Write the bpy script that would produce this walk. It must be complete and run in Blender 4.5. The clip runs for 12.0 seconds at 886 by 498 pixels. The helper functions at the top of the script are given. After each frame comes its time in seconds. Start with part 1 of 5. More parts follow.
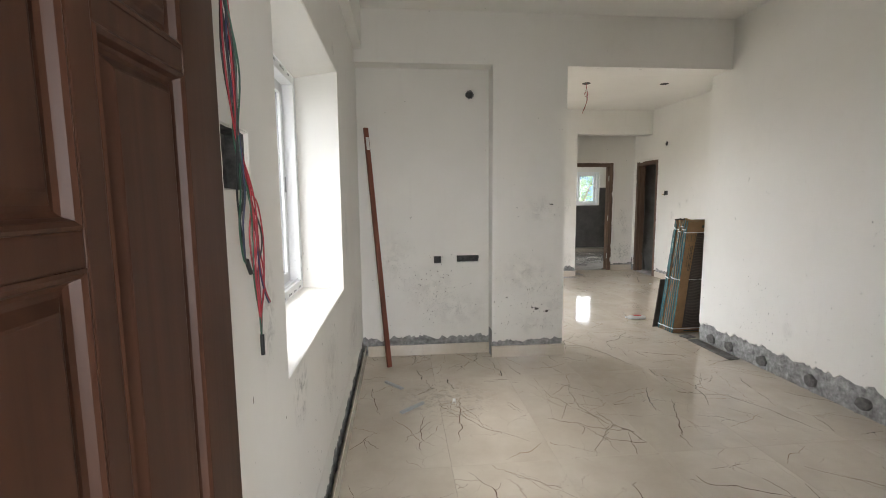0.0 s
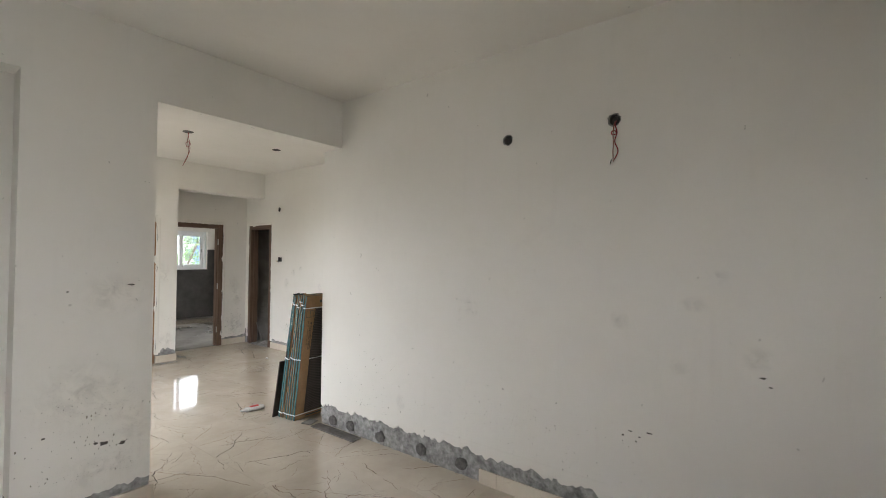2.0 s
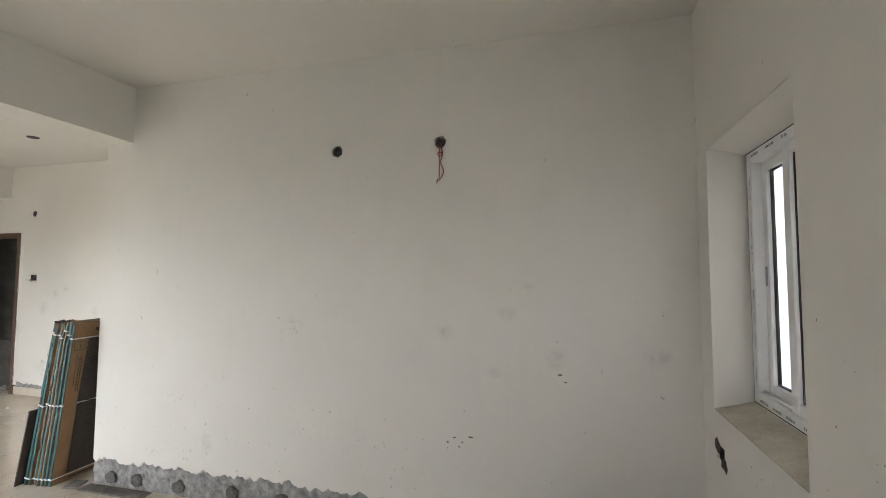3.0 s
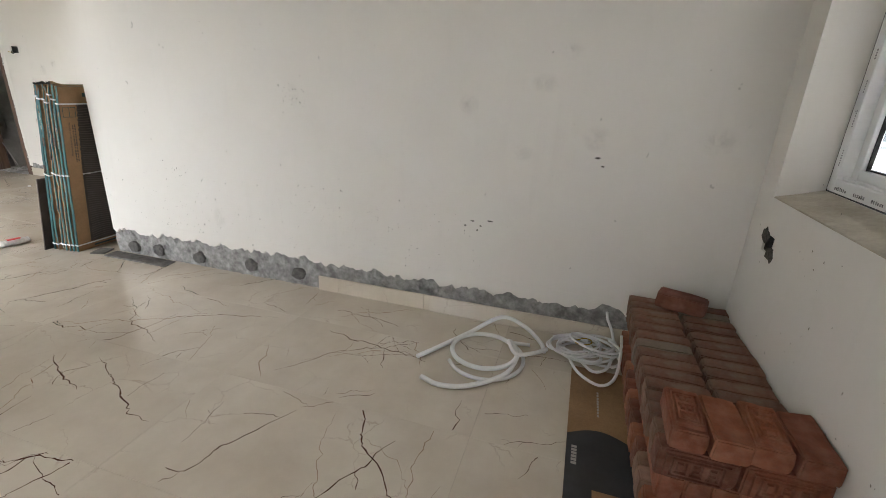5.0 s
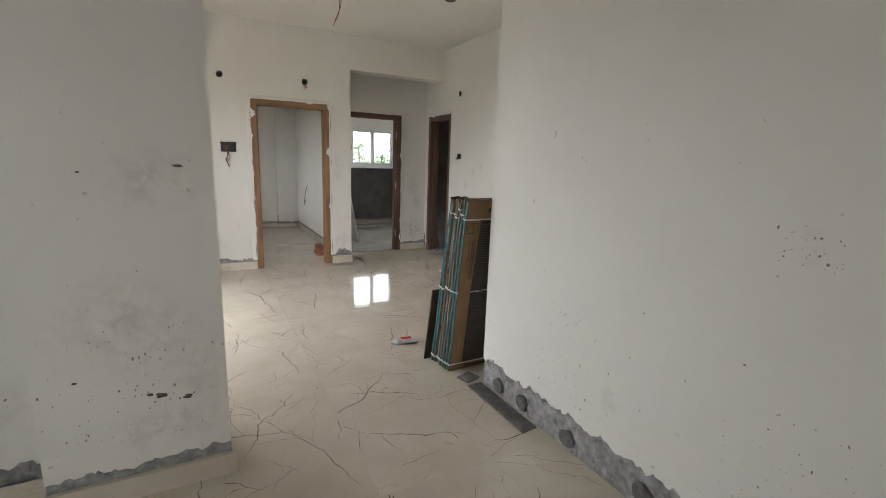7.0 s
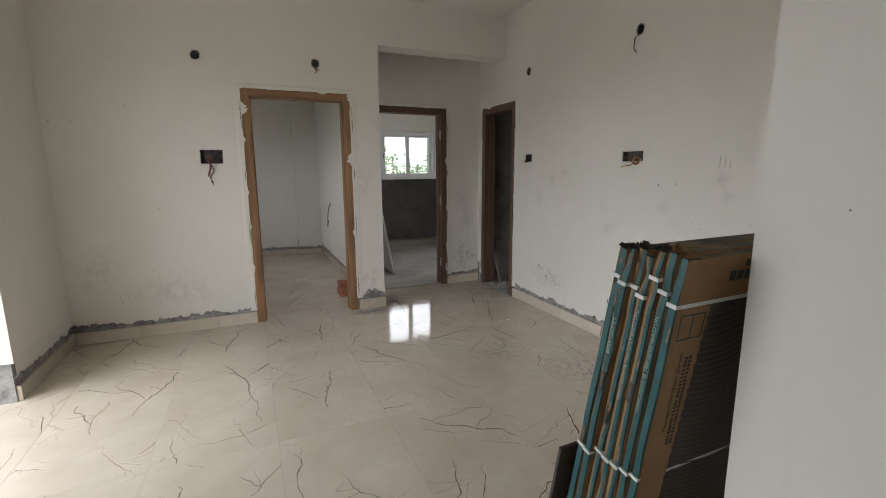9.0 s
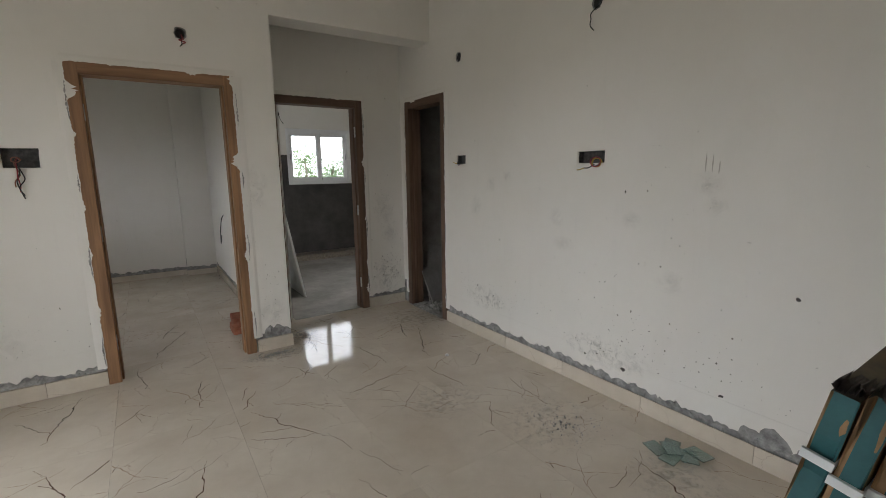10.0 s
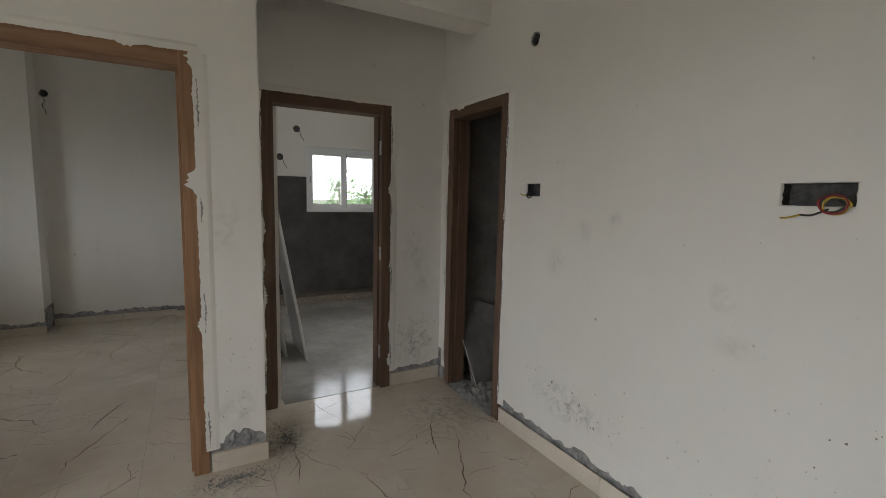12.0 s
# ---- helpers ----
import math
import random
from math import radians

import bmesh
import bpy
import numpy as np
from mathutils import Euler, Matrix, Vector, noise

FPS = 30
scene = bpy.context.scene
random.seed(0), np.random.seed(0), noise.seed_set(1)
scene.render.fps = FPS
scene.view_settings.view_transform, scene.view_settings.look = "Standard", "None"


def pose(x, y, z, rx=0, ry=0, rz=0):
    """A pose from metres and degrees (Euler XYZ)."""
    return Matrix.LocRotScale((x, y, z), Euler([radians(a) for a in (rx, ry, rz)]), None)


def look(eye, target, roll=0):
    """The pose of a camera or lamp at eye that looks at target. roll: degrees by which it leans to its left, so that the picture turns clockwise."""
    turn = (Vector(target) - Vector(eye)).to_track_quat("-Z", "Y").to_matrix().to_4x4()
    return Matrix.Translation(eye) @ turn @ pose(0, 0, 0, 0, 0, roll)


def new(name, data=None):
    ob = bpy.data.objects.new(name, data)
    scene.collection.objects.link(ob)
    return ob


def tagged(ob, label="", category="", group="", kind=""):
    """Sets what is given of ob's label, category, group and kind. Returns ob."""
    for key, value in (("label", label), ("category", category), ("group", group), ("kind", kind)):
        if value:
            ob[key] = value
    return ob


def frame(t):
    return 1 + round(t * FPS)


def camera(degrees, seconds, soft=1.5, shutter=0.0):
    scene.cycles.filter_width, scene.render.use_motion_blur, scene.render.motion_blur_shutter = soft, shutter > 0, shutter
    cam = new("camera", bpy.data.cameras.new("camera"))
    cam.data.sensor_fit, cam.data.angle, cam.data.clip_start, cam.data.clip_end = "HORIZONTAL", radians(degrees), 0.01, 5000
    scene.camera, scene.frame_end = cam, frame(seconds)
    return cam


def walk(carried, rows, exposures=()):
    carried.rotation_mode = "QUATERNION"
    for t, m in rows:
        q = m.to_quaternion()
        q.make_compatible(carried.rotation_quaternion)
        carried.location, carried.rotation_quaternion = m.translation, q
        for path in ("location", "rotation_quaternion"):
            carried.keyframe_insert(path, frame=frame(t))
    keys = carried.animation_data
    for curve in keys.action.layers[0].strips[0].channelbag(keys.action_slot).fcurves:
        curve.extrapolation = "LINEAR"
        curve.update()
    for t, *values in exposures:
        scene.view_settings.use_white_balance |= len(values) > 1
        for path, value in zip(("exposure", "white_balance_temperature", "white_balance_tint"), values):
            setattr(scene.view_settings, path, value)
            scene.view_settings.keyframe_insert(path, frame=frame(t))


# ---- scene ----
cam = camera(89.5, 12.0, soft=0.9)
PATH = [
    (0, (-0.014, 0.321, 1.435), (0.178, 2.3, 1.212), -0.5),
    (0.5, (0.032, 0.561, 1.47), (0.396, 2.518, 1.281), -0.4),
    (1, (0.14, 0.761, 1.511), (0.84, 2.631, 1.405), 0.6),
    (1.5, (0.232, 0.848, 1.546), (1.396, 2.474, 1.517), 1.2),
    (2, (0.304, 0.957, 1.568), (1.889, 2.176, 1.606), 0.6),
    (2.5, (0.321, 1.014, 1.568), (2.154, 1.809, 1.67), 0.3),
    (3, (0.338, 1.022, 1.558), (2.266, 1.543, 1.675), 0.2),
    (3.2, (0.345, 1.029, 1.544), (2.294, 1.468, 1.619), 0.6),
    (4.8, (0.545, 1.067, 1.291), (2.397, 1.473, 0.654), 2.4),
    (5, (0.611, 1.12, 1.284), (2.417, 1.659, 0.613), 2.7),
    (5.5, (0.825, 1.279, 1.33), (2.46, 2.22, 0.665), 3.0),
    (6, (1.012, 1.566, 1.351), (2.443, 2.843, 0.786), 2.6),
    (6.5, (1.216, 1.849, 1.398), (2.367, 3.419, 0.937), 1.9),
    (7, (1.423, 2.152, 1.43), (2.346, 3.885, 1.045), 1.9),
    (7.5, (1.574, 2.533, 1.427), (2.374, 4.334, 1.086), 1.2),
    (7.7, (1.605, 2.694, 1.433), (2.378, 4.509, 1.102), 1.3),
    (9.3, (2.047, 4.068, 1.387), (2.858, 5.861, 1.031), -1.2),
    (9.5, (2.111, 4.224, 1.389), (2.99, 5.986, 1.04), -1.2),
    (10, (2.274, 4.534, 1.408), (3.366, 6.175, 1.066), -0.7),
    (10.5, (2.442, 4.834, 1.418), (3.712, 6.338, 1.065), -0.5),
    (11, (2.619, 5.101, 1.416), (3.945, 6.56, 1.077), -0.1),
    (11.5, (2.773, 5.376, 1.432), (4.034, 6.904, 1.161), 1.2),
    (12, (2.86, 5.696, 1.444), (3.84, 7.425, 1.221), 1.3),
]
EXPOSURES = [(0, 0.55), (0.5, 0.36), (1, -0.1), (1.5, 0.2), (2.5, 0.6), (3, 0.62), (5, 0.76), (5.5, 0.53), (6.0, 0.35), (6.5, 0.14), (7.5, -0.02), (9.5, -0.42), (10.5, -0.48), (12, -0.5)]
walk(cam, [(t, look(eye, target, roll)) for t, eye, target, roll in PATH], EXPOSURES)

# ---- world and light ----
world = bpy.data.worlds.new("sky")
scene.world = world
world.use_nodes = True
wn = world.node_tree.nodes
wl = world.node_tree.links
sky = wn.new("ShaderNodeTexSky")
sky.sky_type = "NISHITA"
sky.sun_disc = False
sky.sun_elevation, sky.sun_rotation = radians(50), radians(250)
cloud = wn.new("ShaderNodeMixRGB")
cloud.inputs[0].default_value = 0.8
cloud.inputs[2].default_value = (51.0, 53.0, 56.5, 1)
wl.new(sky.outputs[0], cloud.inputs[1])
wl.new(cloud.outputs[0], wn["Background"].inputs[0])
wn["Background"].inputs[1].default_value = 0.15

sun = new("sun", bpy.data.lights.new("sun", "SUN"))
sun.data.energy, sun.data.angle, sun.data.color = 1.0, radians(20), (1.0, 0.96, 0.9)
sun.matrix_world = look((-20, -8, 26), (0, 0, 0))


def sky_lamp(name, x, y, z, w, h, target, watts):
    """The sky's light through an opening that is out of view; the kitchen's one is added."""
    lamp = new(name, bpy.data.lights.new(name, "AREA"))
    lamp.data.shape, lamp.data.size, lamp.data.size_y, lamp.data.energy = "RECTANGLE", w, h, watts
    lamp.data.color = (0.94, 0.97, 1.0)
    lamp.matrix_world = look((x, y, z), target)
    return lamp


sky_lamp("balcony_daylight", -0.55, 6.25, 1.2, 1.7, 2.0, (4, 6.25, 0.9), 8)
sky_lamp("bedroom_daylight", 0.30, 10.0, 1.6, 1.4, 1.2, (4, 10.0, 1.4), 2.0)
sky_lamp("entrance_daylight", 0.75, -1.95, 1.3, 1.4, 1.8, (0.6, 5, 0.9), 38)

# added fill that brightens the kitchen, with no known source
sky_lamp("kitchen_fill", 5.99, 9.75, 1.1, 0.9, 2.0, (4.4, 9.75, 0.6), 13)

# ---- materials ----


def material(name, base, rough=0.6, metal=0.0):
    m = bpy.data.materials.new(name)
    m.use_nodes = True
    b = m.node_tree.nodes["Principled BSDF"]
    b.inputs["Base Color"].default_value = (*base, 1)
    b.inputs["Roughness"].default_value = rough
    b.inputs["Metallic"].default_value = metal
    return m, m.node_tree.nodes, m.node_tree.links, b


def noise_node(nodes, links, scale, detail=4.0, rough=0.55, coord="Object", distortion=0.0):
    tc = nodes.new("ShaderNodeTexCoord")
    n = nodes.new("ShaderNodeTexNoise")
    n.inputs["Scale"].default_value, n.inputs["Detail"].default_value = scale, detail
    n.inputs["Roughness"].default_value, n.inputs["Distortion"].default_value = rough, distortion
    links.new(tc.outputs[coord], n.inputs["Vector"])
    return n


def ramp(nodes, links, source, stops):
    r = nodes.new("ShaderNodeValToRGB")
    els = r.color_ramp.elements
    while len(els) < len(stops):
        els.new(0.5)
    for e, (p, c) in zip(els, stops):
        e.position, e.color = p, (*c, 1)
    links.new(source, r.inputs[0])
    return r


def mixed(nodes, links, kind, fac, a, b):
    m = nodes.new("ShaderNodeMixRGB")
    m.blend_type = kind
    for slot, v in zip(m.inputs, (fac, a, b)):
        if isinstance(v, (int, float)):
            slot.default_value = v
        elif isinstance(v, tuple):
            slot.default_value = (*v, 1)
        else:
            links.new(v, slot)
    return m.outputs[0]


def bumped(nodes, links, bsdf, height, strength=0.3, distance=0.002):
    b = nodes.new("ShaderNodeBump")
    b.inputs["Strength"].default_value, b.inputs["Distance"].default_value = strength, distance
    links.new(height, b.inputs["Height"])
    links.new(b.outputs[0], bsdf.inputs["Normal"])


def grainy(name, a, b, scale, rough=0.6, bump=0.3, metal=0.0, fine=60.0, dist=0.002, coord="Object"):
    """Two tones that run into each other, with a fine grain on top."""
    m, n, l, p = material(name, a, rough, metal)
    big = noise_node(n, l, scale, 5, 0.6, coord)
    small = noise_node(n, l, fine, 3, 0.6, coord)
    c = ramp(n, l, big.outputs[0], [(0.35, a), (0.68, b)])
    c2 = mixed(n, l, "OVERLAY", 0.18, c.outputs[0], small.outputs[0])
    l.new(c2, p.inputs["Base Color"])
    bumped(n, l, p, small.outputs[0], bump, dist)
    return m


def plaster_material():
    m, n, l, p = material("white_putty_plaster", (0.78, 0.77, 0.74), 0.62)
    big = noise_node(n, l, 0.9, 5, 0.6)
    tone = ramp(n, l, big.outputs[0], [(0.3, (0.77, 0.7445, 0.693)), (0.7, (0.83, 0.8045, 0.758))])
    blot = noise_node(n, l, 2.3, 6, 0.62, distortion=0.6)
    blots = ramp(n, l, blot.outputs[0], [(0.62, (0, 0, 0)), (0.78, (0.13, 0.13, 0.13))])
    c1 = mixed(n, l, "MIX", blots.outputs[0], tone.outputs[0], (0.55, 0.52, 0.46))
    tc = n.new("ShaderNodeTexCoord")
    mp = n.new("ShaderNodeMapping")
    mp.inputs["Scale"].default_value = (9, 9, 0.9)
    l.new(tc.outputs["Object"], mp.inputs["Vector"])
    drip = n.new("ShaderNodeTexNoise")
    drip.inputs["Scale"].default_value, drip.inputs["Detail"].default_value = 1.6, 6
    l.new(mp.outputs[0], drip.inputs["Vector"])
    drips = ramp(n, l, drip.outputs[0], [(0.60, (0, 0, 0)), (0.80, (0.07, 0.07, 0.07))])
    c1 = mixed(n, l, "MIX", drips.outputs[0], c1, (0.50, 0.47, 0.42))
    speck = noise_node(n, l, 19.0, 2, 0.5)
    specks = ramp(n, l, speck.outputs[0], [(0.765, (0, 0, 0)), (0.785, (0.4, 0.4, 0.4))])
    c2 = mixed(n, l, "MIX", specks.outputs[0], c1, (0.30, 0.28, 0.25))
    l.new(c2, p.inputs["Base Color"])
    fine = noise_node(n, l, 24.0, 5, 0.6)
    bumped(n, l, p, fine.outputs[0], 0.12, 0.003)
    return m


PLASTER = plaster_material()
CEMENT = grainy("bare_grey_cement", (0.20, 0.196, 0.19), (0.43, 0.42, 0.405), 19.0, 0.9, 1.0, fine=50, dist=0.006)
DADO = grainy("dark_waterproof_render", (0.055, 0.05, 0.047), (0.10, 0.093, 0.087), 3.0, 0.85, 0.4)
CONCRETE = grainy("dusty_concrete", (0.22, 0.21, 0.20), (0.33, 0.32, 0.30), 4.0, 0.9, 0.5)


def tile_material():
    m, n, l, p = material("cream_vitrified_tile", (0.60, 0.53, 0.44), 0.06)
    tc = n.new("ShaderNodeTexCoord")
    info = n.new("ShaderNodeObjectInfo")
    comb = n.new("ShaderNodeCombineXYZ")
    for k in (0, 1):
        l.new(info.outputs["Random"], comb.inputs[k])
    shift = n.new("ShaderNodeVectorMath")
    shift.operation = "MULTIPLY_ADD"
    l.new(comb.outputs[0], shift.inputs[0])
    shift.inputs[1].default_value = (37.0, 53.0, 0)
    l.new(tc.outputs["Object"], shift.inputs[2])
    warp = n.new("ShaderNodeTexNoise")
    warp.inputs["Scale"].default_value, warp.inputs["Detail"].default_value, warp.inputs["Roughness"].default_value = 2.6, 8, 0.62
    l.new(shift.outputs[0], warp.inputs["Vector"])
    add = n.new("ShaderNodeVectorMath")
    add.operation = "MULTIPLY_ADD"
    l.new(warp.outputs["Color"], add.inputs[0])
    add.inputs[1].default_value = (0.3, 0.3, 0)
    l.new(shift.outputs[0], add.inputs[2])
    vor = n.new("ShaderNodeTexVoronoi")
    vor.feature = "DISTANCE_TO_EDGE"
    vor.inputs["Scale"].default_value = 4.0
    l.new(add.outputs[0], vor.inputs["Vector"])
    vein = ramp(n, l, vor.outputs[0], [(0.0, (0.5, 0.5, 0.5)), (0.012, (0, 0, 0))])
    mask = ramp(n, l, warp.outputs[0], [(0.50, (0, 0, 0)), (0.62, (1, 1, 1))])
    v = mixed(n, l, "MULTIPLY", 1.0, vein.outputs[0], mask.outputs[0])
    cloud2 = ramp(n, l, warp.outputs[0], [(0.3, (0.57, 0.495, 0.40)), (0.7, (0.695, 0.628, 0.53))])
    c = mixed(n, l, "MIX", v, cloud2.outputs[0], (0.30, 0.20, 0.14))
    dust = noise_node(n, l, 1.9, 7, 0.68)
    film = ramp(n, l, dust.outputs[0], [(0.50, (0, 0, 0)), (0.80, (0.18, 0.18, 0.18))])
    c = mixed(n, l, "MIX", film.outputs[0], c, (0.45, 0.42, 0.38))
    l.new(c, p.inputs["Base Color"])
    r = ramp(n, l, dust.outputs[0], [(0.35, (0.03, 0.03, 0.03)), (0.8, (0.15, 0.15, 0.15))])
    l.new(r.outputs[0], p.inputs["Roughness"])
    swell = noise_node(n, l, 5.5, 2, 0.5)
    bumped(n, l, p, swell.outputs[0], 0.35, 0.0016)
    return m


VEIN = material("brown_tile_vein", (0.09, 0.037, 0.023), 0.07)[0]
FINEVEIN = material("pale_brown_tile_vein", (0.30, 0.20, 0.135), 0.07)[0]
DUSTYTILE = grainy("dusty_grey_floor_tile", (0.25, 0.235, 0.212), (0.36, 0.34, 0.31), 2.2, 0.14, 0.05, fine=14)
TILE = tile_material()
GROUT = grainy("tile_bed", (0.30, 0.25, 0.20), (0.36, 0.31, 0.25), 8, 0.8)


def wood_material(name, a, b, rough, along="z"):
    m, n, l, p = material(name, a, rough)
    tc = n.new("ShaderNodeTexCoord")
    mp = n.new("ShaderNodeMapping")
    mp.inputs["Scale"].default_value = (14, 14, 0.9) if along == "z" else (0.9, 14, 14) if along == "x" else (14, 0.9, 14)
    l.new(tc.outputs["Object"], mp.inputs["Vector"])
    g = n.new("ShaderNodeTexNoise")
    g.inputs["Scale"].default_value, g.inputs["Detail"].default_value = 2.2, 7
    g.inputs["Distortion"].default_value = 0.4
    l.new(mp.outputs[0], g.inputs["Vector"])
    c = ramp(n, l, g.outputs[0], [(0.3, a), (0.7, b)])
    l.new(c.outputs[0], p.inputs["Base Color"])
    bumped(n, l, p, g.outputs[0], 0.2, 0.002)
    return m


DOORWOOD = wood_material("polished_brown_door_wood", (0.036, 0.0135, 0.0072), (0.064, 0.025, 0.0135), 0.46)
DOORWOOD.node_tree.nodes["Principled BSDF"].inputs["Specular IOR Level"].default_value = 0.28
RODWOOD = wood_material("red_brown_varnished_wood", (0.13, 0.035, 0.02), (0.22, 0.07, 0.035), 0.4)
PVC = grainy("white_upvc", (0.80, 0.81, 0.81), (0.84, 0.84, 0.84), 3, 0.3, 0.05)
GREYSEAL = material("grey_rubber_gasket", (0.35, 0.35, 0.36), 0.6)[0]
RUBBER = material("black_rubber_gasket", (0.015, 0.015, 0.016), 0.6)[0]


def glass_material():
    m, n, l, p = material("window_glass", (1, 1, 1), 0.0)
    p.inputs["Transmission Weight"].default_value = 1.0
    p.inputs["IOR"].default_value = 1.45
    return m


GLASS = glass_material()

# ---- mesh helpers ----


def part(name, bm, mat, parent=None, label=""):
    """One mesh object out of a bmesh, under a thing or a part."""
    me = bpy.data.meshes.new(name)
    bm.normal_update()
    bm.to_mesh(me)
    bm.free()
    for m in mat if isinstance(mat, (list, tuple)) else [mat]:
        me.materials.append(m)
    ob = new(name, me)
    if parent:
        ob.parent = parent
    if label:
        ob["label"] = label
    return ob


def box(bm, x0, x1, y0, y1, z0, z1, mi=0, m=None):
    vs = [bm.verts.new((x, y, z)) for z in (z0, z1) for y in (y0, y1) for x in (x0, x1)]
    fs = [bm.faces.new([vs[i] for i in q]) for q in ((0, 2, 3, 1), (4, 5, 7, 6), (0, 1, 5, 4), (1, 3, 7, 5), (3, 2, 6, 7), (2, 0, 4, 6))]
    for f in fs:
        f.material_index = mi
    if m is not None:
        bmesh.ops.transform(bm, matrix=m, verts=vs)
    return vs


def boxed(x0, x1, y0, y1, z0, z1, bevel=0.0, segments=2):
    bm = bmesh.new()
    box(bm, x0, x1, y0, y1, z0, z1)
    if bevel:
        bmesh.ops.bevel(bm, geom=bm.edges[:], offset=bevel, segments=segments, affect="EDGES", profile=0.6)
    return bm


def wall_mesh(bm, axis, p0, p1, u0, u1, z0, z1, openings=(), inset=(0, 0), low=0.25):
    """A wall between the planes p0 < p1 of an axis, along u, with openings (u0, u1, z0, z1) through it.
    inset: how far the bare cement below the height low lies behind the plaster at p0 and at p1."""
    us = sorted({u0, u1, *[o[k] for o in openings for k in (0, 1)]})
    zs = sorted({z0, z1, *([low] if any(inset) and z0 < low < z1 else []), *[o[k] for o in openings for k in (2, 3)]})
    us, zs = [u for u in us if u0 <= u <= u1], [z for z in zs if z0 <= z <= z1]

    def solid(i, j):
        if not (0 <= i < len(us) - 1 and 0 <= j < len(zs) - 1):
            return False
        cu, cz = (us[i] + us[i + 1]) / 2, (zs[j] + zs[j + 1]) / 2
        return not any(o[0] < cu < o[1] and o[2] < cz < o[3] for o in openings)

    def quad(pts, mi):
        vs = [bm.verts.new((p, u, z) if axis == "x" else (u, p, z)) for p, u, z in pts]
        bm.faces.new(vs).material_index = mi

    for i in range(len(us) - 1):
        for j in range(len(zs) - 1):
            if not solid(i, j):
                continue
            a, b, c, d = us[i], us[i + 1], zs[j], zs[j + 1]
            deep = any(inset) and d <= low + 1e-6
            q0, q1, mi = (p0 + inset[0], p1 - inset[1], 1) if deep else (p0, p1, 0)
            quad([(q0, a, c), (q0, b, c), (q0, b, d), (q0, a, d)], mi if inset[0] or not deep else 0)
            quad([(q1, a, c), (q1, b, c), (q1, b, d), (q1, a, d)], mi if inset[1] or not deep else 0)
            if not solid(i - 1, j):
                quad([(q0, a, c), (q1, a, c), (q1, a, d), (q0, a, d)], mi)
            if not solid(i + 1, j):
                quad([(q0, b, c), (q1, b, c), (q1, b, d), (q0, b, d)], mi)
            if not solid(i, j - 1) or (any(inset) and abs(c - low) < 1e-6):
                quad([(q0, a, c), (q0, b, c), (q1, b, c), (q1, a, c)], mi)
            if not solid(i, j + 1):
                quad([(q0, a, d), (q0, b, d), (q1, b, d), (q1, a, d)], mi)


def wall(name, label, *args, parent=None, materials=None, **kw):
    bm = bmesh.new()
    wall_mesh(bm, *args, **kw)
    bmesh.ops.remove_doubles(bm, verts=bm.verts[:], dist=1e-5)
    bmesh.ops.recalc_face_normals(bm, faces=bm.faces[:])
    return tagged(part(name, bm, materials or [PLASTER, CEMENT]), label, "wall", kind="structure")


# ---- shape helpers ----
rnd = random.Random(11)


def smooth_path(points, steps=6):
    """A Catmull-Rom line through the points."""
    ps = [Vector(p) for p in points]
    ps = [2 * ps[0] - ps[1]] + ps + [2 * ps[-1] - ps[-2]]
    out = []
    for i in range(1, len(ps) - 2):
        a, b, c, d = ps[i - 1 : i + 3]
        for k in range(steps):
            t = k / steps
            out.append(0.5 * (2 * b + (c - a) * t + (2 * a - 5 * b + 4 * c - d) * t * t + (3 * b - a - 3 * c + d) * t**3))
    return out + [ps[-2]]


def tube(bm, points, r, sides=6, steps=6):
    path = smooth_path(points, steps)
    rings, last = [], None
    for i, p in enumerate(path):
        d = (path[min(i + 1, len(path) - 1)] - path[max(i - 1, 0)]).normalized()
        side = d.orthogonal().normalized() if last is None else (last - d * last.dot(d)).normalized()
        last, up = side, d.cross(side)
        rings.append([bm.verts.new(p + r * (math.cos(2 * math.pi * k / sides) * side + math.sin(2 * math.pi * k / sides) * up)) for k in range(sides)])
    for a, b in zip(rings, rings[1:]):
        for k in range(sides):
            f = bm.faces.new((a[k], a[(k + 1) % sides], b[(k + 1) % sides], b[k]))
            f.smooth = True
    bm.faces.new(rings[0][::-1])
    bm.faces.new(rings[-1])


def tubed(points, r, sides=6, steps=6):
    bm = bmesh.new()
    tube(bm, points, r, sides, steps)
    return bm


def on_wall(axis, plane, sign):
    """A pose whose x runs along a wall, y up, and z out of it; sign: which way the wall looks along its axis."""
    if axis == "x":
        return Matrix(((0, 0, sign, plane), (sign, 0, 0, 0), (0, 1, 0, 0), (0, 0, 0, 1)))
    return Matrix(((-sign, 0, 0, 0), (0, 0, sign, plane), (0, 1, 0, 0), (0, 0, 0, 1)))


def at_wall(axis, plane, sign, u, z, out=0.0):
    return Vector((plane + sign * out, u, z)) if axis == "x" else Vector((u, plane + sign * out, z))


def apron(parent, axis, plane, sign, u0, u1, base, amp, seed):
    """The ragged lower edge of the plaster over the hacked strip, and the rough cement in it."""
    r = random.Random(seed)
    us, u = [u0], u0
    while u < u1 - 0.03:
        u += r.uniform(0.008, 0.03)
        us.append(u)
    us.append(u1)
    bm = bmesh.new()
    walk_z, rows = 0.0, []
    for u in us:
        walk_z = 0.6 * walk_z + r.uniform(-1, 1) * amp * 0.8
        wave = 0.6 * amp * noise.noise((u * 3.1, seed, 0))
        z = min(0.245, max(0.105, base + walk_z + wave))
        rows.append([bm.verts.new(at_wall(axis, plane, sign, u, h, d)) for h, d in ((z - 0.006, -0.016), (z, 0.0012), (0.262, 0.0012), (0.262, -0.002))])
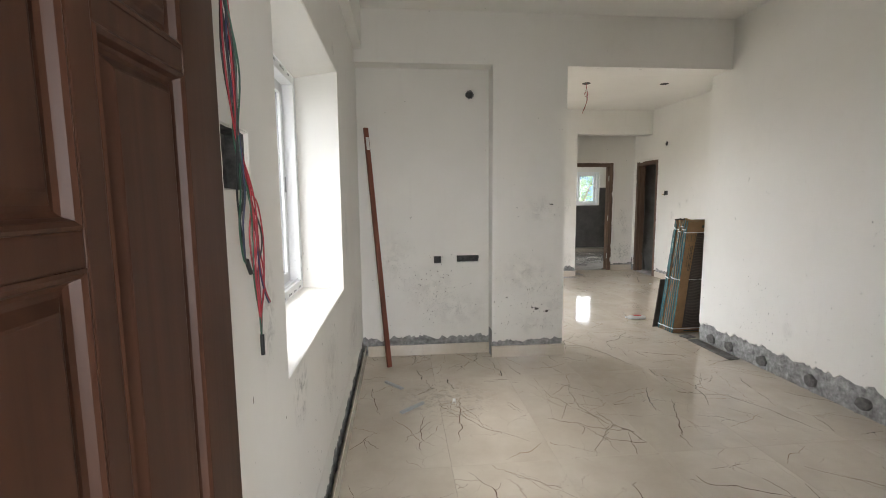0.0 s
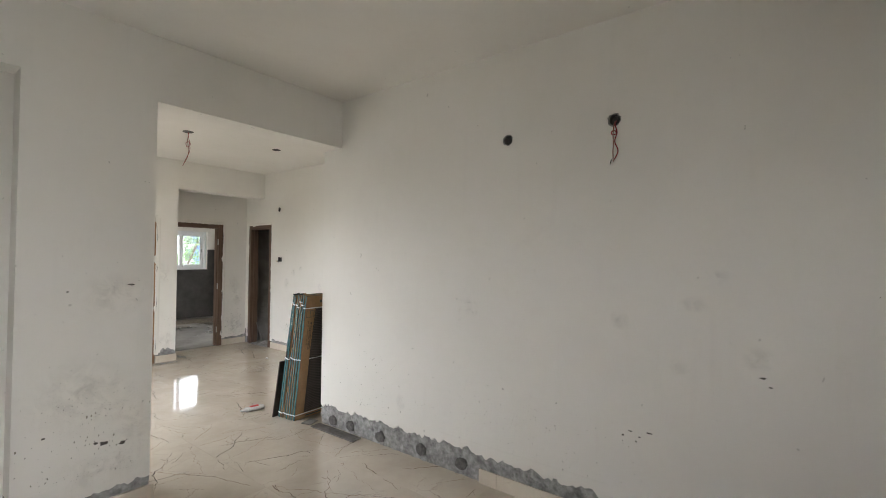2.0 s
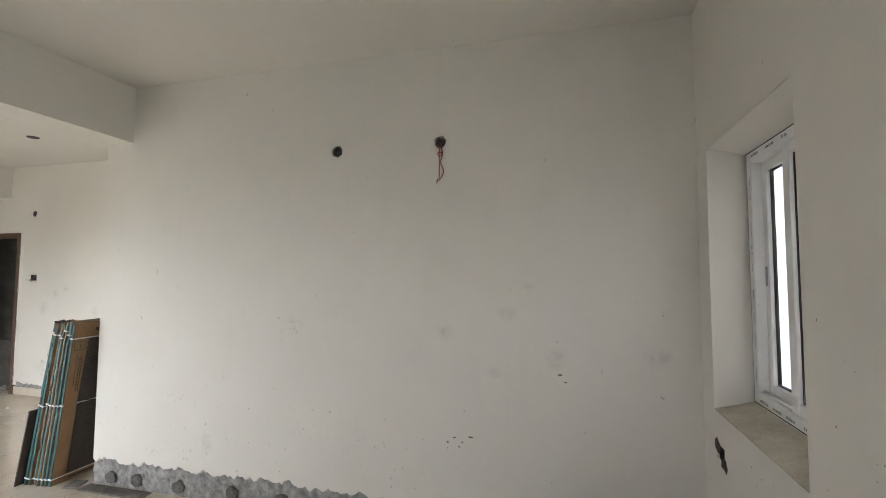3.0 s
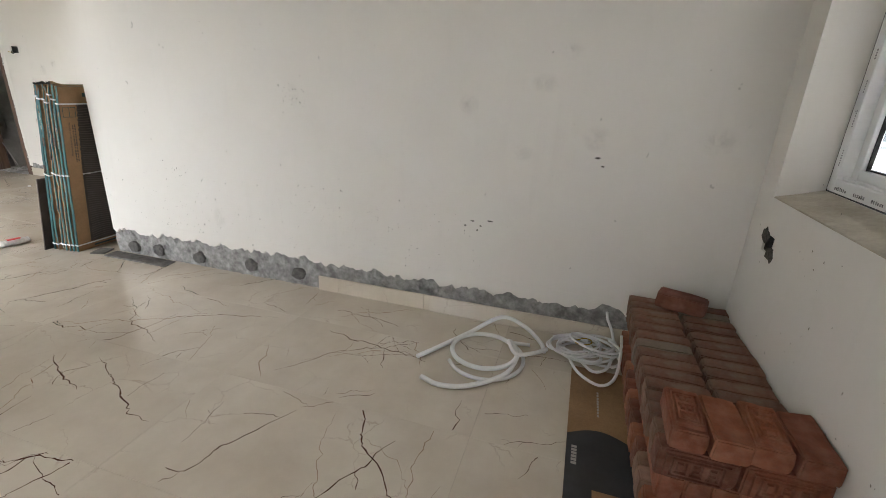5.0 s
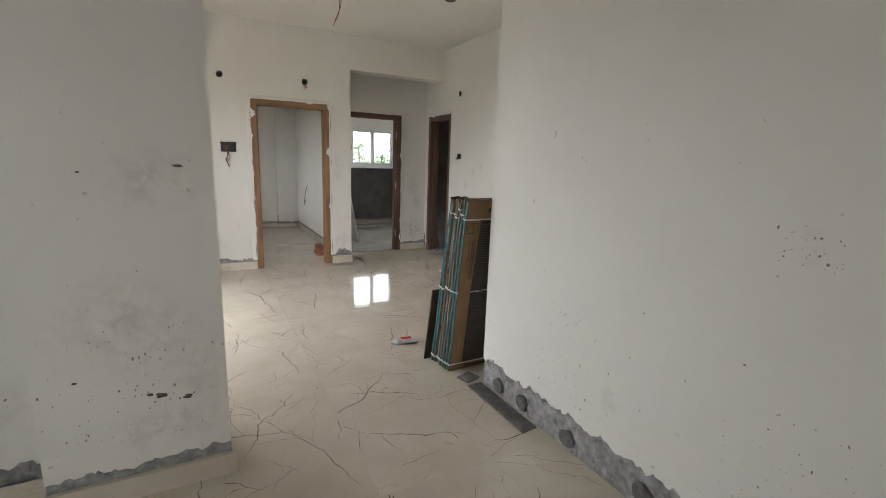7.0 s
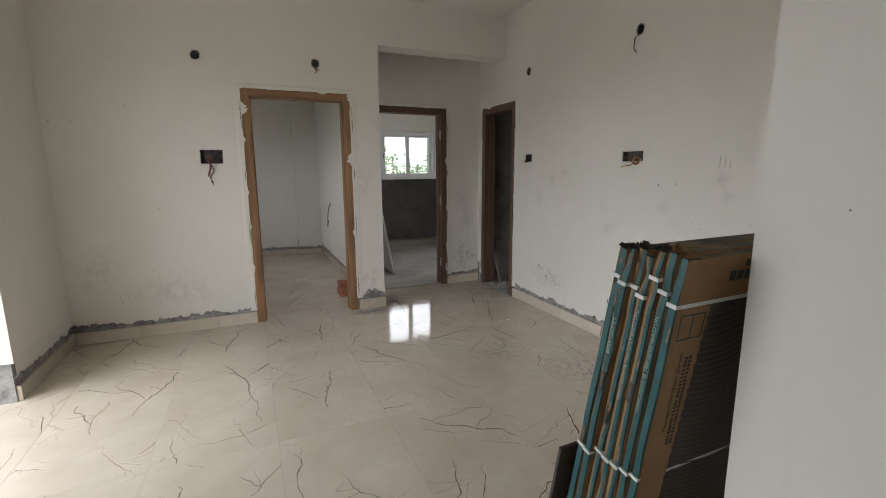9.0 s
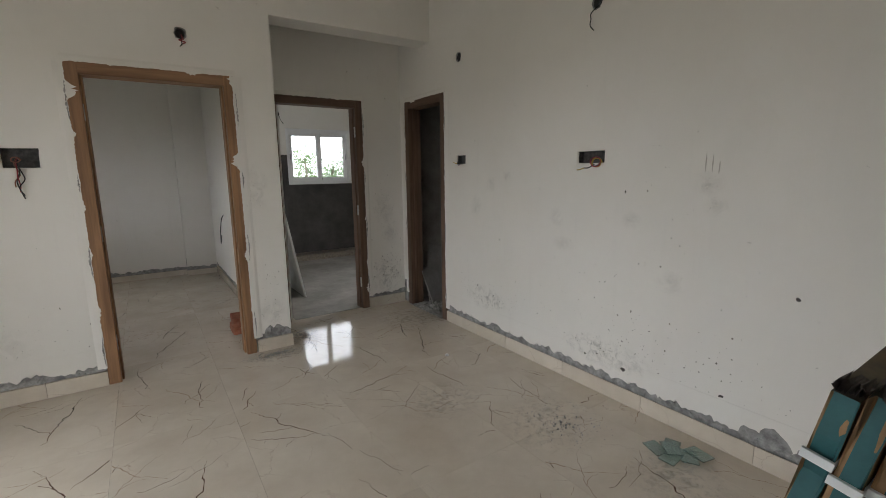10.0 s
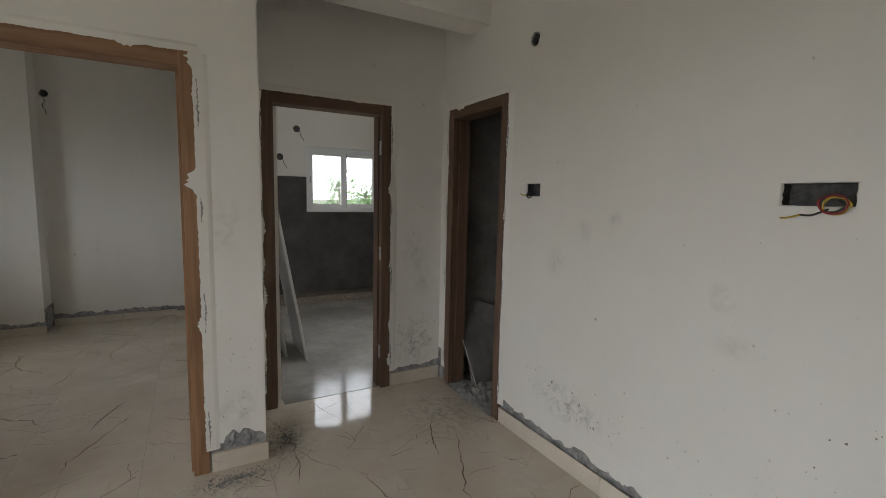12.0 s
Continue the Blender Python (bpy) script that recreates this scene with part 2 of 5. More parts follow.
    for a, b in zip(rows, rows[1:]):
        for k in range(3):
            bm.faces.new((a[k], b[k], b[k + 1], a[k + 1]) if (sign > 0) == (axis == "y") else (a[k], a[k + 1], b[k + 1], b[k]))
    bmesh.ops.recalc_face_normals(bm, faces=bm.faces[:])
    part("plaster_edge", bm, PLASTER, parent)
    bm = bmesh.new()
    nu = max(4, int((u1 - u0) / 0.016))
    grid = []
    for i in range(nu + 1):
        u = u0 + (u1 - u0) * i / nu
        col = []
        for k in range(14):
            z = 0.25 * k / 13
            lump = noise.fractal((u * 19, z * 19, seed), 0.55, 2.0, 5)
            col.append(bm.verts.new(at_wall(axis, plane, sign, u, z, -0.0125 + 0.009 * max(-1.0, min(1.0, lump * 1.6)))))
        grid.append(col)
    for a, b in zip(grid, grid[1:]):
        for k in range(13):
            bm.faces.new((a[k], b[k], b[k + 1], a[k + 1]))
    bmesh.ops.recalc_face_normals(bm, faces=bm.faces[:])
    part("exposed_cement", bm, CEMENT, parent, "rough hacked grey cement strip")


def skirting(parent, axis, plane, sign, u0, u1, length=0.59, first=None, high=0.1, thick=0.011, back=-0.013):
    u = u0
    step = first or length
    while u < u1 - 0.01:
        v = min(u1, u + step)
        bm = boxed(0, v - u - 0.0015, back, thick, 0, high, 0.0015, 1)
        ob = part("skirting_tile", bm, TILE, parent)
        if axis == "y":
            ob.matrix_basis = pose(u, plane, 0) if sign > 0 else pose(v, plane, 0, 0, 0, 180)
        else:
            ob.matrix_basis = pose(plane, v, 0, 0, 0, -90) if sign > 0 else pose(plane, u, 0, 0, 0, 90)
        u, step = v, length


def chip(parent, axis, plane, sign, u, z, w, h, seed, mat=None, name="plaster_chip"):
    """A small ragged bare spot."""
    r = random.Random(seed)
    bm = bmesh.new()
    n = 12
    ring = []
    for k in range(n):
        a, q = 2 * math.pi * k / n, r.uniform(0.55, 1.1)
        ring.append(bm.verts.new(at_wall(axis, plane, sign, u + w / 2 * q * math.cos(a), z + h / 2 * q * math.sin(a), 0.0012)))
    c = bm.verts.new(at_wall(axis, plane, sign, u, z, 0.0016))
    for k in range(n):
        bm.faces.new((ring[k], ring[(k + 1) % n], c))
    bmesh.ops.recalc_face_normals(bm, faces=bm.faces[:])
    part(name, bm, mat or DIRT, parent)


# ---- structure ----
DIRT = grainy("dark_dirt", (0.06, 0.055, 0.05), (0.14, 0.125, 0.11), 60, 0.9)
CEIL, BEAM = 2.985, 2.56
WX, RX, EX = -0.366, 2.97, 4.58
SY, PY, PN, FY, KY = 0.33, 4.19, 4.44, 8.18, 8.77
REC = PY + 0.16
WIN_1 = (1.70, 3.105, 0.88, 2.19)
WIN_2 = (1.93, 2.80, 0.918, 2.19)
WIN_K = (4.26, 5.37, 1.225, 2.12)
DEEP_1, DEEP_2, THICK_W = 0.245, 0.17, 0.35
IN = 0.014
# cut boxes: along the wall, height, width, height of the hole
LAMP = 0.075
HOLES_R = [(2.461, 2.371, LAMP, LAMP), (1.753, 2.384, LAMP, LAMP)]
HOLES_REC = [(0.624, 2.347, 0.078, 0.078), (0.605, 0.889, 0.21, 0.06), (0.325, 0.882, 0.068, 0.068)]
HOLES_N = [(1.638, 2.334, LAMP, LAMP), (2.595, 2.345, LAMP, 0.085), (1.692, 1.516, 0.178, 0.12)]
HOLES_E = [(7.734, 2.345, 0.07, 0.11), (7.698, 1.506, 0.12, 0.075), (6.353, 1.484, 0.20, 0.075), (6.355, 2.364, 0.075, 0.11)]
HOLES_W = [(1.353, 1.525, 0.165, 0.135)]
HOLES_S = [(2.72, 0.735, 0.10, 0.075)]


def gaps(holes):
    return [(u - w / 2, u + w / 2, z - h / 2, z + h / 2) for u, z, w, h in holes]


bm = bmesh.new()
box(bm, -1.0, 6.6, -2.2, 13.0, -0.25, -0.014)
floor = tagged(part("floor", bm, GROUT), "cream marble-look vitrified tile floor with brown veins", "floor", kind="structure")
bm = bmesh.new()
box(bm, -1.0, 6.6, -2.2, 13.0, CEIL, CEIL + 0.2)
tagged(part("ceiling", bm, PLASTER), "plain white plastered ceiling", "ceiling", kind="structure")

w_west = wall("wall_west", "white plastered wall with a deep window opening and chipped base", "x", WX - THICK_W, WX, SY - 0.285, PN + 0.12, 0, CEIL, openings=[WIN_1] + gaps(HOLES_W), inset=(0, IN))
w_south = wall("wall_south", "white plastered wall with entrance doorway and window", "y", SY - 0.285, SY, WX, RX, 0, CEIL, openings=[(-0.33, 0.72, 0, 2.1), WIN_2] + gaps(HOLES_S), inset=(0, IN))
w_living = wall("wall_east_living", "white plastered wall with chipped base and two lamp holes", "x", RX, RX + 0.2, SY - 0.23, PN, 0, CEIL, openings=gaps(HOLES_R), inset=(IN, 0))
w_recess = wall("wall_recess", "white plastered recessed wall with cut electrical boxes", "y", REC, PN + 0.12, WX, 0.80, 0, CEIL, openings=gaps(HOLES_REC), inset=(IN, 0))
w_pillar = wall("wall_pillar", "white plastered pier beside the wide opening", "y", PY, PN, 0.80, 1.455, 0, BEAM, inset=(IN, 0))
bm = bmesh.new()
box(bm, WX, RX, PY, PN, BEAM, CEIL)
tagged(part("beam_living", bm, PLASTER), "white plastered ceiling beam across the opening", "beam", kind="structure")
bm = bmesh.new()
box(bm, WX, WX + 0.07, SY, PY, 2.66, CEIL)
tagged(part("beam_west", bm, PLASTER), "shallow white plastered beam along the window wall", "beam", kind="structure")
wall("wall_dining_south", "white plastered wall behind the tile boxes", "y", PN - 0.2, PN, RX + 0.2, EX + 0.12, 0, CEIL)
w_dwest = wall("wall_dining_west", "white plastered wall with a wide balcony opening", "x", 0.35, 0.57, PN + 0.12, FY + 0.12, 0, CEIL, openings=[(5.3, 7.2, 0, 2.15)], inset=(0, IN))
w_east = wall("wall_dining_east", "white plastered wall with chipped base and cut electrical boxes", "x", EX, EX + 0.12, PN, KY, 0, CEIL, openings=[(7.955, 8.66, 0, 2.09)] + gaps(HOLES_E), inset=(IN, 0))
w_north = wall("wall_north", "white plastered wall with bedroom doorway", "y", FY, FY + 0.12, 0.57, 3.18, 0, CEIL, openings=[(1.96, 2.895, 0, 2.09)] + gaps(HOLES_N), inset=(IN, 0))
wall("wall_passage_west", "white plastered side wall of the short passage", "x", 3.07, 3.18, FY + 0.12, KY, 0, CEIL)
w_kdoor = wall("wall_kitchen_door", "white plastered wall with kitchen doorway", "y", KY, KY + 0.12, 3.07, EX + 0.12, 0, CEIL, openings=[(3.27, 4.14, 0, 2.09)], inset=(IN, 0))
bm = bmesh.new()
box(bm, 3.18, EX, FY, FY + 0.23, BEAM, CEIL)
tagged(part("beam_passage", bm, PLASTER), "white plastered beam over the passage", "beam", kind="structure")
# bedroom
w_bnorth = wall("wall_bedroom_north", "white plastered bedroom wall with chipped base", "y", 11.78, 11.98, 0.4, 3.07, 0, CEIL, openings=gaps([(1.605, 2.417, 0.08, 0.08)]), inset=(IN, 0))
w_bpil = wall("wall_bedroom_pier", "white plastered bedroom pier", "y", 11.50, 11.78, 0.6, 1.545, 0, 2.66, inset=(IN, 0))
w_bpil2 = wall("wall_bedroom_pier_narrow", "narrow white plastered bedroom pier", "y", 11.68, 11.78, 2.69, 3.07, 0, CEIL, inset=(IN, 0))
w_beast = wall("wall_bedroom_east", "white plastered bedroom side wall", "x", 3.07, 3.26, KY + 0.12, 12.0, 0, CEIL, inset=(IN, 0))
wall("wall_bedroom_west", "white plastered bedroom wall with window opening", "x", 0.4, 0.6, FY + 0.12, 11.78, 0, CEIL, openings=[(9.5, 10.5, 0.95, 2.1)])
bm = bmesh.new()
box(bm, 0.6, 1.545, 11.50, 11.78, 2.66, CEIL)
tagged(part("beam_bedroom", bm, PLASTER), "white plastered bedroom beam", "beam", kind="structure")
# kitchen
w_kit = wall("wall_kitchen_north", "kitchen wall, white plaster over dark render", "y", 12.0, 12.23, 3.07, 6.3, 0, CEIL, openings=[WIN_K])
# opening added out of view, only to let the kitchen fill lamp in
wall("wall_kitchen_east", "white plastered kitchen side wall", "x", 5.75, 5.95, KY + 0.12, 12.0, 0, CEIL, openings=[(9.3, 10.2, 0, 2.1)])
wall("wall_kitchen_south", "white plastered kitchen wall", "y", KY, KY + 0.12, EX + 0.12, 5.95, 0, CEIL)
bm = bmesh.new()
wall_mesh(bm, "y", 11.994, 12.001, 3.18, 5.75, 0, 1.70, openings=[WIN_K])
part("dark_render", bm, DADO, w_kit, "dark grey waterproof render")
bm = bmesh.new()
box(bm, 5.743, 5.751, 10.2, 11.994, 0, 1.70)
part("dark_render", bm, DADO, w_kit, "dark grey waterproof render")
# toilet
wall("wall_toilet_east", "bare grey cement toilet wall", "x", 5.75, 5.9, 6.9, KY, 0, CEIL, materials=[CONCRETE, CONCRETE])
wall("wall_toilet_south", "bare grey cement toilet wall", "y", 6.9, 7.0, EX + 0.12, 5.75, 0, CEIL, materials=[CONCRETE, CONCRETE])
wall("wall_toilet_north", "bare grey cement toilet wall", "y", KY - 0.03, KY - 0.004, EX + 0.12, 5.75, 0, CEIL, materials=[CONCRETE, CONCRETE])
bm = bmesh.new()
box(bm, EX + 0.121, 5.75, 7.0, KY - 0.03, -0.01, 0.012)
tagged(part("toilet_floor", bm, CONCRETE), "dusty bare cement toilet floor", "floor", kind="structure")

# unseen lobby before the entrance, added to keep sky light off the door mouldings
wall("unseen_lobby_south", "plain white lobby wall with an opening, unseen, added to block sky light", "y", -2.2, -2.0, -1.0, 1.7, 0, CEIL, openings=[(0.0, 1.5, 0.4, 2.2)])
wall("unseen_lobby_west", "plain white lobby wall, unseen, added to block sky light", "x", -1.0, -0.85, -2.0, SY - 0.23, 0, CEIL)
wall("unseen_lobby_east", "plain white lobby wall, unseen, added to block sky light", "x", 1.7, 1.85, -2.0, SY - 0.23, 0, CEIL)

# hacked strips and skirting
apron(w_west, "x", WX, 1, SY, REC - 0.0, 0.15, 0.022, 3)
skirting(w_west, "x", WX, 1, 1.25, REC, thick=0.034, back=0.024)
apron(w_recess, "y", REC, -1, WX, 0.80, 0.165, 0.022, 5)
skirting(w_recess, "y", REC, -1, WX + 0.045, 0.80, 0.6, 0.5, high=0.098, thick=0.025, back=0.014)
apron(w_pillar, "y", PY, -1, 0.80, 1.455, 0.15, 0.018, 7)
skirting(w_pillar, "y", PY, -1, 0.795, 1.475, 0.68)
apron(w_living, "x", RX, -1, SY, PN, 0.19, 0.022, 9)
skirting(w_living, "x", RX, -1, SY, 2.665, 0.59, 0.42, thick=0.014, back=0.005)
apron(w_north, "y", FY, -1, 0.57, 1.94, 0.155, 0.024, 13)
skirting(w_north, "y", FY, -1, 0.58, 1.95, 0.6, 0.45)
apron(w_north, "y", FY, -1, 2.908, 3.18, 0.17, 0.04, 15)
skirting(w_north, "y", FY, -1, 2.912, 3.19, 0.3)
apron(w_dwest, "x", 0.57, 1, 7.21, FY, 0.16, 0.02, 17)
skirting(w_dwest, "x", 0.57, 1, 7.21, FY)
apron(w_east, "x", EX, -1, PN, 7.94, 0.145, 0.02, 19)
skirting(w_east, "x", EX, -1, PN, 7.935, 0.59, 0.30, thick=0.009, back=0.003)
apron(w_kdoor, "y", KY, -1, 4.155, EX, 0.14, 0.014, 21)
skirting(w_kdoor, "y", KY, -1, 4.155, EX - 0.002, 0.43)
apron(w_bnorth, "y", 11.78, -1, 1.56, 2.69, 0.118, 0.016, 23)
skirting(w_bnorth, "y", 11.78, -1, 1.56, 2.69, 0.6, high=0.072)
apron(w_bpil, "y", 11.50, -1, 0.6, 1.545, 0.118, 0.016, 25)
skirting(w_bpil, "y", 11.50, -1, 0.6, 1.555, 0.6, high=0.072)
apron(w_bpil2, "y", 11.68, -1, 2.69, 3.07, 0.118, 0.016, 27)
skirting(w_bpil2, "y", 11.68, -1, 2.68, 3.06, 0.6, high=0.072)
apron(w_beast, "x", 3.07, -1, KY + 0.12, 11.68, 0.15, 0.016, 29)
skirting(w_beast, "x", 3.07, -1, KY + 0.12, 11.66, 0.6)

# scuffs and chips
for u, z, w, h in ((1.303, 0.415, 0.04, 0.022), (1.21, 0.44, 0.055, 0.028), (1.17, 0.45, 0.03, 0.018), (1.02, 1.35, 0.016, 0.01), (1.33, 1.38, 0.05, 0.012), (0.93, 0.55, 0.02, 0.012)):
    chip(w_pillar, "y", PY, -1, u, z, w, h, int(u * 1000))
for u, z, w, h in ((1.61, 0.576, 0.016, 0.01), (1.66, 0.60, 0.03, 0.008), (1.70, 0.57, 0.014, 0.012), (1.56, 0.61, 0.04, 0.010), (1.63, 0.55, 0.012, 0.012), (1.05, 1.0, 0.035, 0.012), (1.02, 0.96, 0.02, 0.01), (3.3, 0.85, 0.012, 0.008), (2.9, 0.8, 0.012, 0.008)):
    chip(w_living, "x", RX, -1, u, z, w, h, int(u * 1000 + z * 77))
for u, z, w, h in ((5.233, 0.844, 0.022, 0.02), (6.05, 0.213, 0.035, 0.025), (6.33, 0.22, 0.02, 0.016), (6.24, 0.25, 0.016, 0.014), (5.9, 0.5, 0.012, 0.01), (6.1, 1.28, 0.012, 0.02), (5.5, 0.28, 0.03, 0.02)):
    chip(w_east, "x", EX, -1, u, z, w, h, int(u * 1000 + 3))
for k in range(26):
    chip(w_recess, "y", REC, -1, 0.30 + rnd.gauss(0, 0.10), 0.66 + rnd.gauss(0, 0.12), rnd.uniform(0.006, 0.015), rnd.uniform(0.006, 0.013), 400 + k)


def spatter(parent, axis, plane, sign, u0, u1, z0, z1, count, seed, small=0.002, large=0.007, streak=1.5):
    """Fine dark spots and short drips thrown on the plaster, thicker towards the middle of their field."""
    r = random.Random(seed)
    bm = bmesh.new()
    for _ in range(count):
        u, z = (u0 + u1) / 2 + max(-0.5, min(0.5, r.gauss(0, 0.24))) * (u1 - u0), z0 + (z1 - z0) * r.random() ** 1.25
        s2 = small + (large - small) * r.random() ** 4
        tall = s2 * r.uniform(0.6, streak)
        bm.faces.new([bm.verts.new(at_wall(axis, plane, sign, u + s2 / 2 * q * math.cos(1.05 * k), z + tall / 2 * q * math.sin(1.05 * k), 0.0009)) for k, q in enumerate(r.uniform(0.5, 1.2) for _ in range(6))])
    bmesh.ops.recalc_face_normals(bm, faces=bm.faces[:])
    tagged(part("dirt_spatter", bm, SPOT, parent, "fine grey dirt spots on the plaster"), kind="stuff")


FINGER = grainy("grey_finger_smear", (0.44, 0.41, 0.36), (0.60, 0.57, 0.52), 25, 0.85)
SPOT = grainy("grey_dirt_spot", (0.16, 0.145, 0.12), (0.36, 0.33, 0.28), 30, 0.9)
spatter(w_pillar, "y", PY, -1, 0.82, 1.45, 0.2, 0.75, 260, 1, 0.002, 0.009, 2.5)
spatter(w_pillar, "y", PY, -1, 0.85, 1.44, 0.7, 1.7, 60, 2, 0.002, 0.007)
spatter(w_living, "x", RX, -1, 3.2, 4.4, 0.22, 0.75, 200, 3, 0.002, 0.008, 3.0)
spatter(w_living, "x", RX, -1, 1.6, 3.3, 0.22, 0.7, 280, 4, 0.002, 0.009, 2.0)
spatter(w_living, "x", RX, -1, 0.5, 4.3, 0.5, 1.8, 90, 5, 0.002, 0.007)
spatter(w_living, "x", RX, -1, 2.70, 2.92, 1.15, 1.28, 30, 6, 0.004, 0.012)
spatter(w_east, "x", EX, -1, 7.0, 7.75, 0.2, 0.5, 170, 7, 0.003, 0.012, 2.0)
spatter(w_east, "x", EX, -1, 5.0, 7.0, 0.2, 0.6, 190, 8, 0.003, 0.012, 1.5)
spatter(w_east, "x", EX, -1, 4.7, 7.7, 0.4, 1.6, 110, 9, 0.003, 0.012)
spatter(w_kdoor, "y", KY, -1, 4.16, 4.57, 0.16, 0.55, 240, 10, 0.003, 0.012, 2.0)
spatter(w_kdoor, "y", KY, -1, 4.16, 4.57, 0.5, 1.4, 40, 11, 0.003, 0.012)
spatter(w_north, "y", FY, -1, 0.7, 1.9, 0.2, 0.6, 130, 12, 0.003, 0.011, 2.0)
spatter(w_north, "y", FY, -1, 2.92, 3.17, 0.2, 0.7, 60, 13, 0.003, 0.010)
spatter(w_recess, "y", REC, -1, -0.2, 0.78, 0.2, 0.95, 150, 14, 0.003, 0.012)
spatter(w_west, "x", WX, 1, 0.9, 4.1, 0.2, 1.3, 200, 15, 0.003, 0.011, 2.5)
spatter(w_south, "y", SY, 1, 0.9, 2.9, 0.35, 1.5, 90, 16, 0.003, 0.009, 2.0)
for u, z, h, seed in ((5.668, 1.435, 0.10, 41), (5.636, 1.43, 0.12, 42), (5.604, 1.41, 0.08, 43)):
    chip(w_east, "x", EX, -1, u, z, 0.008, h, seed, FINGER, "finger_mark")
for u, z, w, h, seed in ((5.263, 0.165, 0.20, 0.12, 31), (5.12, 0.15, 0.16, 0.09, 32), (5.36, 0.15, 0.10, 0.07, 33)):
    chip(w_east, "x", EX, -1, u, z, w, h, seed, CEMENT)


for u, z, w, h, seed in ((2.765, 0.765, 0.10, 0.075, 51), (2.675, 0.70, 0.09, 0.07, 53)):
    chip(w_south, "y", SY, 1, u, z, w, h, seed, DIRT)


def stain_material(name, tone, scale, lo, hi, most):
    """A soft-edged smear: dirt that thins out towards its rim."""
    m, n, l, p = material(name, tone, 0.85)
    uv = n.new("ShaderNodeTexCoord")
    off = n.new("ShaderNodeVectorMath")
    off.operation = "SUBTRACT"
    off.inputs[1].default_value = (0.5, 0.5, 0)
    l.new(uv.outputs["UV"], off.inputs[0])
    far = n.new("ShaderNodeVectorMath")
    far.operation = "LENGTH"
    l.new(off.outputs[0], far.inputs[0])
    fall = ramp(n, l, far.outputs["Value"], [(0.05, (1, 1, 1)), (0.5, (0, 0, 0))])
    patch = noise_node(n, l, scale, 6, 0.65, distortion=0.8)
    patches = ramp(n, l, patch.outputs[0], [(lo, (0, 0, 0)), (hi, (most, most, most))])
    cover = mixed(n, l, "MULTIPLY", 1.0, fall.outputs[0], patches.outputs[0])
    clear = n.new("ShaderNodeBsdfTransparent")
    mix = n.new("ShaderNodeMixShader")
    l.new(cover, mix.inputs[0])
    l.new(clear.outputs[0], mix.inputs[1])
    l.new(p.outputs[0], mix.inputs[2])
    l.new(mix.outputs[0], n["Material Output"].inputs["Surface"])
    return m


SMUDGE = stain_material("hand_smudge", (0.50, 0.44, 0.34), 12, 0.40, 0.66, 0.20)
GRIME = stain_material("dark_damp_grime", (0.26, 0.23, 0.19), 22, 0.46, 0.66, 0.45)


def smudge(parent, axis, plane, sign, u, z, w, h, mat=None):
    bm = bmesh.new()
    layer = bm.loops.layers.uv.new("UVMap")
    vs = [bm.verts.new(at_wall(axis, plane, sign, u + a * w / 2, z + b * h / 2, 0.0022)) for a, b in ((-1, -1), (1, -1), (1, 1), (-1, 1))]
    f = bm.faces.new(vs)
    for loop, c in zip(f.loops, ((0, 0), (1, 0), (1, 1), (0, 1))):
        loop[layer].uv = c
    part("stain", bm, mat or SMUDGE, parent)


for u, z, w, h in ((2.779, 1.215, 0.10, 0.14), (1.336, 1.337, 0.16, 0.10), (1.067, 1.09, 0.15, 0.14), (0.541, 1.117, 0.18, 0.14), (1.237, 1.486, 0.12, 0.10), (1.42, 0.997, 0.14, 0.09), (3.42, 0.40, 0.12, 0.16), (1.72, 1.22, 0.12, 0.12)):
    smudge(w_living, "x", RX, -1, u, z, w, h)
for u, z, w, h in ((7.35, 0.36, 0.55, 0.22), (6.2, 0.27, 0.7, 0.22)):
    smudge(w_east, "x", EX, -1, u, z, w, h, GRIME)
for u, z, w, h in ((7.49, 1.118, 0.16, 0.22), (7.112, 1.367, 0.10, 0.10), (5.648, 1.33, 0.18, 0.16), (5.60, 1.22, 0.14, 0.12), (6.6, 1.1, 0.16, 0.14), (6.55, 0.92, 0.2, 0.12), (6.05, 1.12, 0.14, 0.12), (5.8, 0.8, 0.2, 0.14), (7.3, 1.3, 0.12, 0.14)):
    smudge(w_east, "x", EX, -1, u, z, w, h)
for u, z, w, h, m in ((4.37, 0.32, 0.44, 0.42, GRIME), (4.35, 1.05, 0.3, 0.4, None), (4.42, 0.8, 0.25, 0.3, None)):
    smudge(w_kdoor, "y", KY, -1, u, z, w, h, m)
for u, z, w, h in ((1.25, 1.32, 0.4, 0.3), (1.1, 0.75, 0.6, 0.5), (1.35, 0.5, 0.25, 0.5), (1.2, 0.3, 0.5, 0.25)):
    smudge(w_pillar, "y", PY, -1, u, z, w, h)
for u, z, w, h in ((0.25, 0.62, 0.6, 0.5), (-0.05, 0.9, 0.4, 0.6), (0.5, 0.4, 0.7, 0.4)):
    smudge(w_recess, "y", REC, -1, u, z, w, h)
for u, z, w, h in ((1.3, 0.38, 0.8, 0.3), (0.8, 0.6, 0.4, 0.5), (3.05, 0.3, 0.26, 0.3), (3.0, 1.3, 0.2, 0.4)):
    smudge(w_north, "y", FY, -1, u, z, w, h)
for u, z, w, h, m in ((1.85, 0.78, 0.25, 0.3, GRIME), (2.5, 0.6, 0.6, 0.5, None), (3.3, 1.2, 0.3, 0.5, None), (1.5, 1.15, 0.2, 0.35, GRIME), (2.95, 2.26, 0.12, 0.1, GRIME), (3.6, 0.5, 0.8, 0.5, None)):
    smudge(w_west, "x", WX, 1, u, z, w, h, m)
